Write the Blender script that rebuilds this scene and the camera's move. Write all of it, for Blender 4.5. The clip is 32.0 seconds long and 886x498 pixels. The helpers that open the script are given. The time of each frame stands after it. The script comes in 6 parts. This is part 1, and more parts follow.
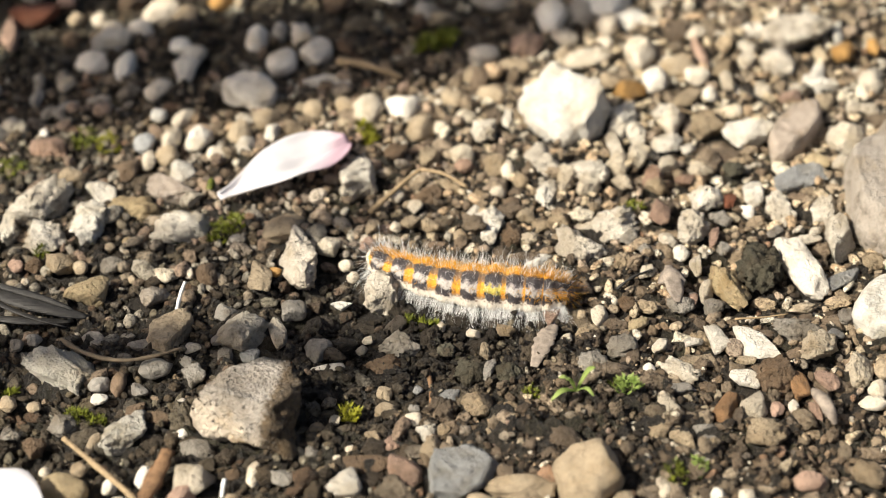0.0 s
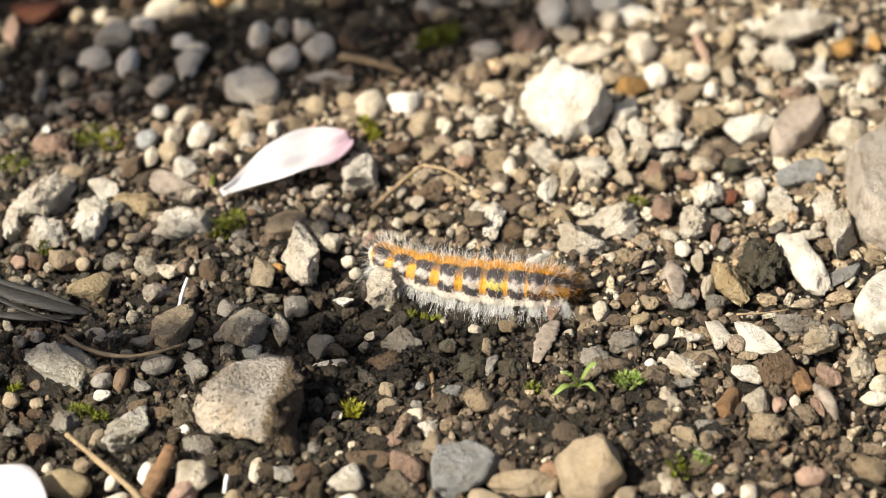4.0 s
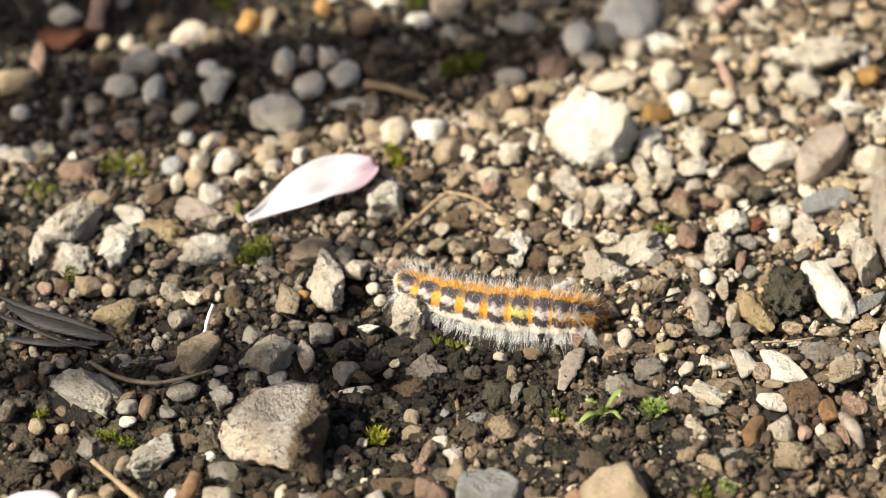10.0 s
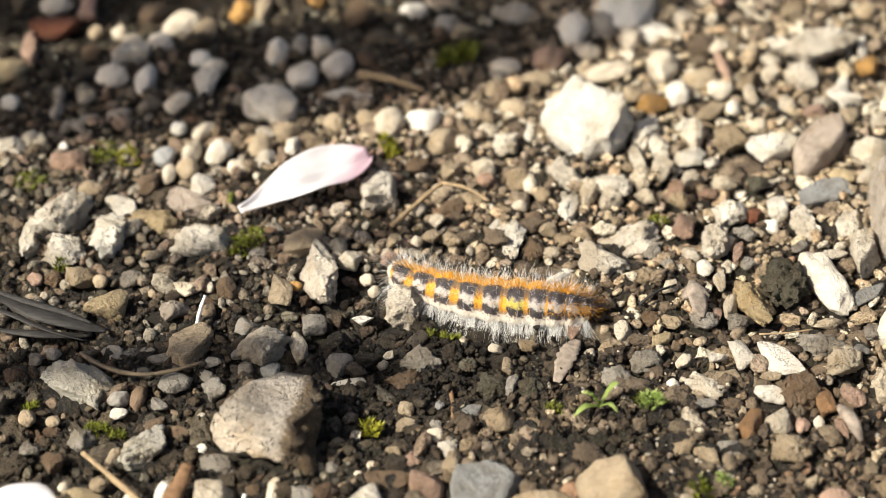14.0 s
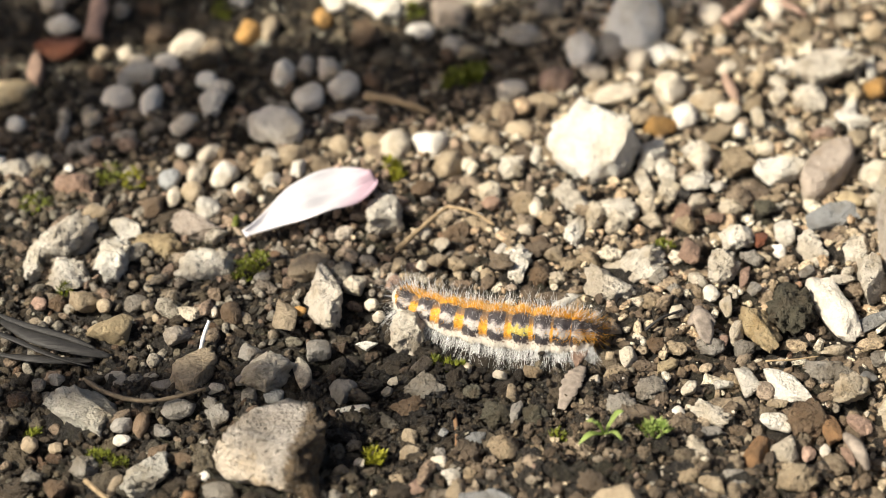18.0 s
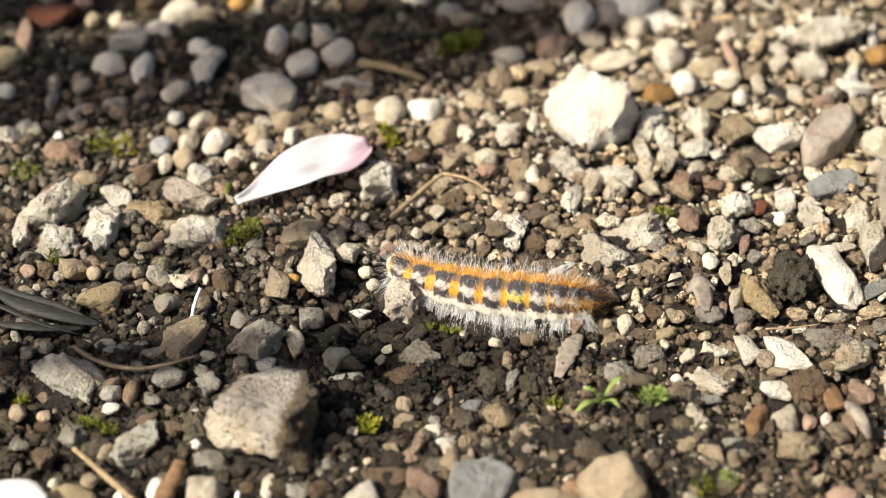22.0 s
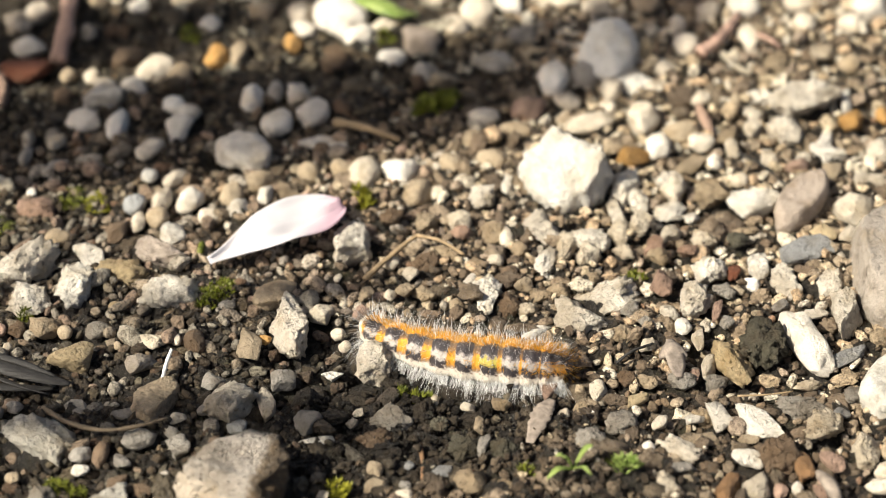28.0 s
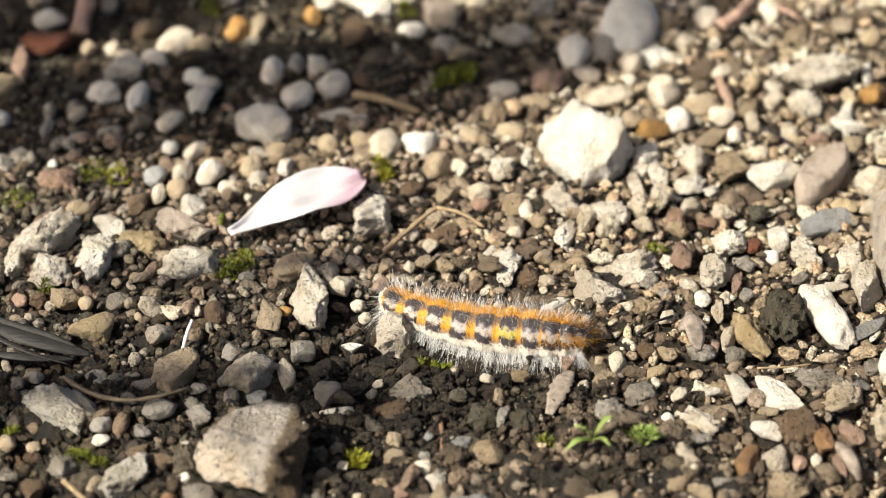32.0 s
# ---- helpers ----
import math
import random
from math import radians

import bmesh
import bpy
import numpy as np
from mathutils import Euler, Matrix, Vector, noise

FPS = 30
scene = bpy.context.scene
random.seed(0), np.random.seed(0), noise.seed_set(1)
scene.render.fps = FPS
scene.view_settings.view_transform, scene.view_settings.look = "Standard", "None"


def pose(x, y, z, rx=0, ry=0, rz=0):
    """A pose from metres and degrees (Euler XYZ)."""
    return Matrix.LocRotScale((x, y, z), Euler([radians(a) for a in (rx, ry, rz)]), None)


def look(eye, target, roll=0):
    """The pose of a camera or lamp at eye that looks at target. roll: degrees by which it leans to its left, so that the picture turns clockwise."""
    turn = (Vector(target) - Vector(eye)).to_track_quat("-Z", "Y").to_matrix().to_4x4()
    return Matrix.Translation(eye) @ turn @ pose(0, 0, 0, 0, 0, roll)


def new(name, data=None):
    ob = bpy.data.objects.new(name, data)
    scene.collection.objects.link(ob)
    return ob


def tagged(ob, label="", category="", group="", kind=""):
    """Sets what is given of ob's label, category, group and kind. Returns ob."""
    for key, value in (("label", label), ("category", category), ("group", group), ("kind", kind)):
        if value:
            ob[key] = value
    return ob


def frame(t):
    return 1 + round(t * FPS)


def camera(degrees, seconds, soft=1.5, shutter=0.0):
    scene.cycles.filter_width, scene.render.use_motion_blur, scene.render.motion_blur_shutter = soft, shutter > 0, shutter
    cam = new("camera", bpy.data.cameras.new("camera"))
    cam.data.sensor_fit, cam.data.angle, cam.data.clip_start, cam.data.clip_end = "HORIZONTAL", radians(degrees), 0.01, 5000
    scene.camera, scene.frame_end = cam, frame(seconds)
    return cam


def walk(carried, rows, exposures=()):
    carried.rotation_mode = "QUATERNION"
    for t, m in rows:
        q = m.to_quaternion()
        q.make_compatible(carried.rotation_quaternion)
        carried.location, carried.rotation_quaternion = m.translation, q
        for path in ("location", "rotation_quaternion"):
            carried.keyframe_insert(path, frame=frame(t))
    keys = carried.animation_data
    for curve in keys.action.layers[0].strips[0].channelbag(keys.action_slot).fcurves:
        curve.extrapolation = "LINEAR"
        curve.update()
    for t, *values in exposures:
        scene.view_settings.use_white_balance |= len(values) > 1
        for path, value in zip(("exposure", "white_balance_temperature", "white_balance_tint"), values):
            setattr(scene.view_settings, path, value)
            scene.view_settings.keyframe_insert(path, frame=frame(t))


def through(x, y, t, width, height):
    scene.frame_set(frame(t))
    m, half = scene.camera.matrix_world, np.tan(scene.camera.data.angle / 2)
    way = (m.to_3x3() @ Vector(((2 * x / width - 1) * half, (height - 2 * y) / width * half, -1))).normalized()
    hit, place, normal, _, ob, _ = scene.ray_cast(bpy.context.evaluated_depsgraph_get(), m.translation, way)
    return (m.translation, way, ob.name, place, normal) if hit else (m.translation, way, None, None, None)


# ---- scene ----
cam = camera(25.0, 32.0, soft=0.9)
cam.data.dof.use_dof = True
cam.data.dof.focus_distance = 0.2636
cam.data.dof.aperture_fstop = 16.5
# seconds; the eye in millimetres; yaw, pitch and roll in degrees
ROWS = [
    (0.0, -0.00, -214.50, 179.98, 0.000, -40.000, -1.101),
    (0.5, -0.10, -214.22, 180.38, 0.035, -40.087, -1.124),
    (1.0, 0.55, -214.27, 180.22, 0.226, -40.147, -1.265),
    (1.5, 0.23, -214.31, 179.31, 0.069, -40.398, -1.219),
    (2.0, 0.69, -213.79, 180.63, 0.109, -40.566, -1.219),
    (2.5, 0.47, -214.52, 178.77, 0.203, -40.393, -1.330),
    (3.0, 0.08, -214.06, 179.81, 0.178, -40.830, -1.302),
    (3.5, 0.53, -213.27, 181.48, 0.287, -40.889, -1.391),
    (4.0, 0.08, -214.74, 180.37, 0.105, -40.144, -1.223),
    (4.5, -0.11, -214.95, 180.00, -0.008, -39.882, -1.155),
    (6.5, 0.30, -214.66, 181.05, 0.383, -39.769, -1.409),
    (7.0, 0.42, -214.28, 181.62, 0.514, -39.961, -1.508),
    (7.5, -0.14, -214.87, 180.78, 0.548, -39.616, -1.443),
    (8.0, -0.49, -214.32, 180.44, 0.550, -39.725, -1.512),
    (8.5, -0.46, -213.76, 179.82, 0.721, -40.021, -1.621),
    (9.0, -0.58, -214.13, 180.12, 0.540, -39.981, -1.525),
    (9.5, -1.00, -214.78, 179.72, 0.641, -39.555, -1.479),
    (10.0, -0.57, -214.71, 180.87, 0.837, -39.434, -1.569),
    (10.5, -0.20, -213.73, 181.55, 1.001, -39.660, -1.710),
    (11.0, -1.30, -214.56, 181.16, 0.856, -39.281, -1.500),
    (11.5, -1.87, -213.98, 180.63, 0.833, -39.178, -1.435),
    (12.0, -1.07, -213.60, 179.86, 0.917, -39.413, -1.502),
    (12.5, -0.63, -213.52, 179.60, 1.311, -39.595, -1.742),
    (13.0, -0.53, -212.97, 179.17, 0.970, -39.898, -1.581),
    (13.5, -0.51, -213.03, 178.79, 0.630, -39.758, -1.374),
    (14.0, -0.77, -213.19, 178.49, 0.593, -39.516, -1.358),
    (14.5, -0.75, -213.11, 179.57, 0.639, -39.619, -1.311),
    (15.0, 0.14, -212.79, 179.39, 0.848, -39.698, -1.522),
    (15.5, -0.56, -213.06, 179.95, 0.807, -39.446, -1.461),
    (17.5, 0.41, -212.09, 179.22, 1.032, -39.531, -1.594),
    (18.0, 0.67, -210.38, 180.08, 1.155, -39.429, -1.647),
    (18.5, 0.08, -210.86, 177.68, 0.865, -39.301, -1.507),
    (19.0, -0.36, -211.40, 177.99, 0.935, -39.030, -1.473),
    (19.5, 0.06, -210.95, 177.97, 1.008, -39.143, -1.542),
    (20.0, -0.92, -211.37, 177.60, 0.806, -38.806, -1.308),
    (20.5, -0.22, -210.57, 177.55, 0.984, -39.015, -1.507),
    (21.0, -1.04, -210.42, 177.45, 0.931, -38.883, -1.427),
    (21.5, 0.74, -208.50, 177.03, 1.282, -39.563, -1.707),
    (22.0, 0.88, -208.93, 175.19, 1.078, -39.776, -1.555),
    (22.5, 0.89, -208.75, 175.34, 0.287, -40.154, -0.972),
    (23.0, 2.65, -206.59, 178.21, 0.137, -38.820, -0.628),
    (23.5, 2.05, -206.61, 177.11, 0.238, -38.797, -0.661),
    (24.0, 1.39, -207.07, 176.71, 0.485, -38.513, -0.818),
    (24.5, 1.04, -206.45, 178.03, 0.255, -38.458, -0.605),
    (25.0, 0.68, -206.93, 176.75, 0.378, -38.277, -0.692),
    (25.5, 0.45, -206.10, 177.31, 0.336, -38.464, -0.591),
    (27.5, 0.79, -206.45, 176.93, 0.031, -38.368, -0.328),
    (28.0, 1.11, -206.94, 177.07, 0.111, -38.565, -0.341),
    (28.5, 0.52, -207.80, 176.13, 0.119, -39.267, -0.320),
    (29.0, 1.31, -207.38, 176.13, -0.049, -39.644, -0.283),
    (29.5, 1.14, -207.78, 175.93, 0.321, -39.343, -0.493),
    (30.0, 1.47, -207.60, 175.60, 0.190, -39.075, -0.383),
    (30.5, 0.85, -206.62, 176.47, 0.410, -39.574, -0.508),
    (31.0, 1.24, -207.05, 174.96, 0.560, -39.439, -0.617),
    (31.5, 1.21, -207.00, 176.10, 0.684, -39.809, -0.628),
    (32.0, 1.06, -207.72, 176.61, 0.836, -39.186, -0.665),
]
walk(cam, [(t, pose(x / 1000, y / 1000, z / 1000, 90 + pitch, 0, yaw) @ pose(0, 0, 0, 0, 0, roll)) for t, x, y, z, yaw, pitch, roll in ROWS],
     [(0.0, 1.0, 6750, 6), (32.0, 1.0, 6750, 6)])

# ---- light ----
SUN_AZ, SUN_EL = radians(206), radians(46)   # towards the sun: from +x anticlockwise
TO_SUN = Vector((math.cos(SUN_EL) * math.cos(SUN_AZ), math.cos(SUN_EL) * math.sin(SUN_AZ), math.sin(SUN_EL)))
world = bpy.data.worlds.new("sky")
scene.world = world
world.use_nodes = True
wn = world.node_tree
sky = wn.nodes.new("ShaderNodeTexSky")
sky.sky_type, sky.sun_disc = "NISHITA", False
sky.air_density, sky.dust_density, sky.ozone_density = 0.6, 4.5, 0.4
sky.sun_elevation, sky.sun_rotation = SUN_EL, math.pi / 2 - SUN_AZ
wn.links.new(sky.outputs[0], wn.nodes["Background"].inputs[0])
wn.nodes["Background"].inputs[1].default_value = 0.070
sun_data = bpy.data.lights.new("sun", "SUN")
sun_data.energy, sun_data.angle, sun_data.color = 4.3, radians(0.53), (1.0, 0.93, 0.835)
sun = new("sun", sun_data)
sun.matrix_world = look(TO_SUN * 5, (0, 0, 0))


# ---- materials ----
class Nodes:
    """Short hand for a node tree."""

    def __init__(self, name):
        self.mat = bpy.data.materials.new(name)
        self.mat.use_nodes = True
        self.tree = self.mat.node_tree
        self.bsdf = self.tree.nodes["Principled BSDF"]

    def add(self, kind, **values):
        node = self.tree.nodes.new(kind)
        for key, value in values.items():
            node.inputs[key.replace("_", " ")].default_value = value
        return node

    def link(self, a, b):
        self.tree.links.new(a, b)

    def coords(self):
        return self.add("ShaderNodeTexCoord").outputs["Object"]

    def noise(self, scale, detail=4.0, rough=0.6, vec=None):
        n = self.add("ShaderNodeTexNoise", Scale=scale, Detail=detail, Roughness=rough)
        if vec is not None:
            self.link(vec, n.inputs["Vector"])
        return n.outputs["Fac"]

    def ramp(self, fac, *stops):
        r = self.add("ShaderNodeValToRGB")
        e = r.color_ramp.elements
        while len(e) < len(stops):
            e.new(0.5)
        for el, (pos, col) in zip(e, stops):
            el.position, el.color = pos, (*col, 1) if len(col) == 3 else col
        self.link(fac, r.inputs[0])
        return r.outputs[0]

    def mix(self, fac, a, b, mode="MIX"):
        m = self.tree.nodes.new("ShaderNodeMix")
        m.data_type, m.blend_type = "RGBA", mode
        for sock, v in ((m.inputs[0], fac), (m.inputs[6], a), (m.inputs[7], b)):
            if isinstance(v, (int, float)):
                sock.default_value = v
            elif isinstance(v, tuple):
                sock.default_value = (*v, 1)
            else:
                self.link(v, sock)
        return m.outputs[2]

    def math(self, op, a, b=0.0):
        m = self.tree.nodes.new("ShaderNodeMath")
        m.operation = op
        for sock, v in zip(m.inputs, (a, b)):
            if isinstance(v, (int, float)):
                sock.default_value = v
            else:
                self.link(v, sock)
        return m.outputs[0]

    def bump(self, height, strength, distance, normal=None):
        b = self.add("ShaderNodeBump", Strength=strength, Distance=distance)
        self.link(height, b.inputs["Height"])
        if normal is not None:
            self.link(normal, b.inputs["Normal"])
        return b.outputs[0]

    def finish(self, color, rough=0.8, normal=None, spec=0.3):
        for key, v in (("Base Color", color), ("Roughness", rough), ("Specular IOR Level", spec)):
            if isinstance(v, (int, float)):
                self.bsdf.inputs[key].default_value = v
            elif isinstance(v, tuple):
                self.bsdf.inputs[key].default_value = (*v, 1)
            else:
                self.link(v, self.bsdf.inputs[key])
        if normal is not None:
            self.link(normal, self.bsdf.inputs["Normal"])
        return self.mat


def shade(c, k):
    return tuple(min(v * k, 0.9) for v in c)


def stone_material(name, base, grade, speck=0.35, gloss=0.75, crusted=False):
    """Stone: mottled by grain and stain, each stone a little different, dirt and pits where porous."""
    m = Nodes(name)
    vec = m.coords()
    rnd = m.add("ShaderNodeObjectInfo").outputs["Random"]
    off = m.tree.nodes.new("ShaderNodeVectorMath")
    off.operation = "ADD"
    m.link(vec, off.inputs[0])
    m.link(rnd, off.inputs[1])
    v = off.outputs[0]
    pale = sum(base) / 3 > 0.45
    big = m.noise(260, 3, 0.6, v)
    grain = m.noise(2600, 4, 0.75, v)
    warm = (base[0] * 0.80, base[1] * 0.75, base[2] * 0.66)
    col = m.ramp(big, (0.30, warm), (0.50, base), (0.75, shade(base, 1.12)))
    amount = 0.5 if pale else 0.7
    col = m.mix(m.ramp(grain, (0.36, (amount, amount, amount)), (0.5, (0, 0, 0))), col, shade(base, 1 - speck))
    dirt = m.ramp(m.noise(330, 5, 0.65, v), (0.50, (0, 0, 0)), (0.70, (0.85, 0.85, 0.85)))
    fresh = 0.45 if sum(base) / 3 > 0.68 else 1.0
    wear = m.math("MULTIPLY", fresh, m.math("ADD", 0.28, m.math("MULTIPLY", m.math("FRACT", m.math("MULTIPLY", rnd, 17.3)), 0.62)))
    col = m.mix(m.math("MULTIPLY", dirt, wear), col, (0.17, 0.12, 0.072) if pale else (0.085, 0.06, 0.038))
    spots = m.ramp(m.noise(6500, 2, 0.6, v), (0.60, (0, 0, 0)), (0.68, (0.35, 0.35, 0.35) if pale else (0.5, 0.5, 0.5)))
    col = m.mix(spots, col, shade(base, 0.5))
    if crusted:
        # leaf shade painted in grey on top, a brown crust of soil on one flank and an ochre stain at the foot
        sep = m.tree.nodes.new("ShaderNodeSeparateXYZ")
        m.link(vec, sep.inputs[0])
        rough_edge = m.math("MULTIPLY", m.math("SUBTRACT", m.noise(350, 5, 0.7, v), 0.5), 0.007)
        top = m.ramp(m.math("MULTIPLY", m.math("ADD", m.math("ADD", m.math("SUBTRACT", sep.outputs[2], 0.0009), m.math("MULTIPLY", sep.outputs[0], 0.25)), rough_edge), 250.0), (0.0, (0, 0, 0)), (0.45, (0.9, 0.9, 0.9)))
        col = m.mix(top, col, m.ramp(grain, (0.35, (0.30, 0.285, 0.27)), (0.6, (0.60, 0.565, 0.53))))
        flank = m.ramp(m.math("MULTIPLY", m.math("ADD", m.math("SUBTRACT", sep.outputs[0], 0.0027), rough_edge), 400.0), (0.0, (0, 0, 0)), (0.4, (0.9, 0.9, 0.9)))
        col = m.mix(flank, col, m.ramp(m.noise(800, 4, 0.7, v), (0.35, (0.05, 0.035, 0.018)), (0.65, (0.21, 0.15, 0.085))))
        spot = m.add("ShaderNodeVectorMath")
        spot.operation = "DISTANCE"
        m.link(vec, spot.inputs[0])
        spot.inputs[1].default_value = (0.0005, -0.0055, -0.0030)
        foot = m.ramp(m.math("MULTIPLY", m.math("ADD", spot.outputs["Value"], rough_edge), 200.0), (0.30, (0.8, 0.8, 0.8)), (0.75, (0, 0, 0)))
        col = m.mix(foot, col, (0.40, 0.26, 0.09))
    var = m.ramp(rnd, (0.0, (0.82, 0.79, 0.75)), (0.5, (1.0, 0.98, 0.95)), (1.0, (1.10, 1.09, 1.07)))
    col = m.mix(1.0, col, var, "MULTIPLY")
    mid = m.noise(900, 4, 0.7, v)
    if grade == 2:
        stain = m.ramp(m.noise(140, 4, 0.65, v), (0.38, (0.78, 0.73, 0.66)), (0.60, (1.10, 1.09, 1.07)))
        col = m.mix(1.0, col, stain, "MULTIPLY")
    h = m.math("ADD", m.math("ADD", m.math("MULTIPLY", big, 0.8), m.math("MULTIPLY", mid, 0.7)), m.math("MULTIPLY", grain, 0.45))
    nor = m.bump(h, 1.0, (0.0009, 0.0018, 0.0020)[grade])
    if grade == 2:
        vo = m.add("ShaderNodeTexVoronoi", Scale=1100.0)
        m.link(v, vo.inputs["Vector"])
        pits = m.ramp(vo.outputs["Distance"], (0.08, (0, 0, 0)), (0.34, (1, 1, 1)))
        keep = m.ramp(m.noise(500, 2, 0.5, v), (0.36 if crusted else 0.45, (1, 1, 1)), (0.5 if crusted else 0.6, (0, 0, 0)))
        pits = m.math("MAXIMUM", pits, keep)
        nor = m.bump(pits, 1.0, 0.0011 if crusted else 0.0005, nor)
        col = m.mix(m.math("MULTIPLY", m.math("SUBTRACT", 1.0, pits), 0.3), col, shade(base, 0.5))
    return m.finish(col, m.ramp(grain, (0.36, (gloss - 0.3,) * 3), (0.55, (gloss, gloss, gloss))), nor, 0.3)


STONE = {
    "W": ("white", (0.75, 0.71, 0.635)),
    "C": ("cream", (0.64, 0.575, 0.47)),
    "T": ("tan", (0.39, 0.315, 0.22)),
    "B": ("brown", (0.19, 0.135, 0.09)),
    "G": ("grey", (0.31, 0.29, 0.26)),
    "L": ("pale grey", (0.72, 0.695, 0.63)),
    "K": ("greyish cream", (0.62, 0.57, 0.50)),
    "S": ("slate grey", (0.32, 0.325, 0.325)),
    "O": ("ochre", (0.50, 0.29, 0.10)),
    "Y": ("yellowish", (0.46, 0.37, 0.23)),
    "R": ("brick red", (0.20, 0.075, 0.042)),
    "H": ("speckled grey", (0.42, 0.38, 0.335)),
    "Z": ("bright white", (0.77, 0.735, 0.665)),
    "P": ("pinkish", (0.38, 0.26, 0.20)),
    "U": ("rust brown", (0.31, 0.18, 0.09)),
    "N": ("purplish grey", (0.47, 0.40, 0.34)),
    "M": ("dark mossy", (0.105, 0.10, 0.075)),
    "V": ("chalky", (0.62, 0.61, 0.56)),
}
stone_mats = {}


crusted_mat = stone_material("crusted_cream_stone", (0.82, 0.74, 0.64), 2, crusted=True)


def stone_mat(code, form):
    """Grade 0: worn smooth, 1: broken, 2: porous."""
    grade = 0 if form in "rs" else 2 if form in "pkc" else 1
    key = (code, grade)
    if key not in stone_mats:
        name, base = STONE[code]
        stone_mats[key] = stone_material(("smooth_", "broken_", "porous_")[grade] + name.replace(" ", "_") + "_stone", base, grade)
    return stone_mats[key]


def dry_and_shade(m, v):
    """0 on the damp soil in front and where shade is painted at the back left, 1 on the dry ground behind and to the
    right.
    """
    sep = m.tree.nodes.new("ShaderNodeSeparateXYZ")
    m.link(v, sep.inputs[0])
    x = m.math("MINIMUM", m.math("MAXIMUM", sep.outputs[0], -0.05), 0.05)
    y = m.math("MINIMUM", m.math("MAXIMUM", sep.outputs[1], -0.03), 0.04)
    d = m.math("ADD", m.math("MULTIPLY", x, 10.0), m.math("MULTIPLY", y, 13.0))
    # shade at the back left, put into the colour of soil and crumbs
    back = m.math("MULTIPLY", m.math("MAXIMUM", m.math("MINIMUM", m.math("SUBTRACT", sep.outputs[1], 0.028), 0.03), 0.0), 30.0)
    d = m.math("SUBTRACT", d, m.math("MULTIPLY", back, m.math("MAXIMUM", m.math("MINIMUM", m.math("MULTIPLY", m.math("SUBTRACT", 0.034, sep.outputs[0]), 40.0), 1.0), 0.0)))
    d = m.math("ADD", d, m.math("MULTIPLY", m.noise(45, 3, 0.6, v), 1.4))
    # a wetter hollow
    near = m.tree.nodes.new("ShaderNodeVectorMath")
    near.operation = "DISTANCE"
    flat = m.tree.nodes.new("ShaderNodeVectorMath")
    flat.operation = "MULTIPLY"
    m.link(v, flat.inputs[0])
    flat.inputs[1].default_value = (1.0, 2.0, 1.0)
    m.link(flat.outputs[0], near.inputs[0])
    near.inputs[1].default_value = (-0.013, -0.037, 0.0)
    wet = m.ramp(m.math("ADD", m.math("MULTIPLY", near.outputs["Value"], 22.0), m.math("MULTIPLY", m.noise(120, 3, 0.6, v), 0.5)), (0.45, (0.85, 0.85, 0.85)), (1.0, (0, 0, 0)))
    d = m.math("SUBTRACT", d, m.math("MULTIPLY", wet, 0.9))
    # a paler dried crust further front
    far = m.tree.nodes.new("ShaderNodeVectorMath")
    far.operation = "DISTANCE"
    m.link(v, far.inputs[0])
    far.inputs[1].default_value = (0.004, -0.040, 0.0)
    crust = m.ramp(m.math("ADD", m.math("MULTIPLY", far.outputs["Value"], 38.0), m.math("MULTIPLY", m.noise(130, 3, 0.6, v), 0.5)), (0.4, (1, 1, 1)), (1.0, (0, 0, 0)))
    d = m.math("ADD", d, m.math("MULTIPLY", crust, 0.7))
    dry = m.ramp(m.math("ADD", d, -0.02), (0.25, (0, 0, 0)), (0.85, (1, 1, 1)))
    return dry, wet


def soil_material():
    m = Nodes("soil")
    v = m.coords()
    a, b, c = m.noise(90, 4, 0.6, v), m.noise(1100, 5, 0.7, v), m.noise(6000, 3, 0.7, v)
    col = m.ramp(a, (0.3, (0.011, 0.008, 0.006)), (0.55, (0.022, 0.017, 0.012)), (0.75, (0.04, 0.031, 0.022)))
    col = m.mix(m.ramp(b, (0.52, (0, 0, 0)), (0.68, (0.8, 0.8, 0.8))), col, (0.085, 0.068, 0.049))
    film = m.ramp(m.noise(170, 4, 0.65, v), (0.50, (0, 0, 0)), (0.66, (0.7, 0.7, 0.7)))
    col = m.mix(film, col, m.mix(1.0, col, (1.5, 1.75, 0.95), "MULTIPLY"))
    col = m.mix(m.ramp(c, (0.57, (0, 0, 0)), (0.66, (0.7, 0.7, 0.7))), col, (0.24, 0.205, 0.16))
    dry, wet = dry_and_shade(m, v)
    col = m.mix(m.math("MULTIPLY", dry, 0.8), col, m.mix(1.0, col, (1.25, 1.22, 1.15), "MULTIPLY"))
    h = m.math("ADD", b, m.math("MULTIPLY", c, 0.5))
    return m.finish(col, m.ramp(c, (0.4, (0.38, 0.38, 0.38)), (0.6, (0.9, 0.9, 0.9))), m.bump(h, 1.0, 0.0030), 0.5)


own_mats = {}


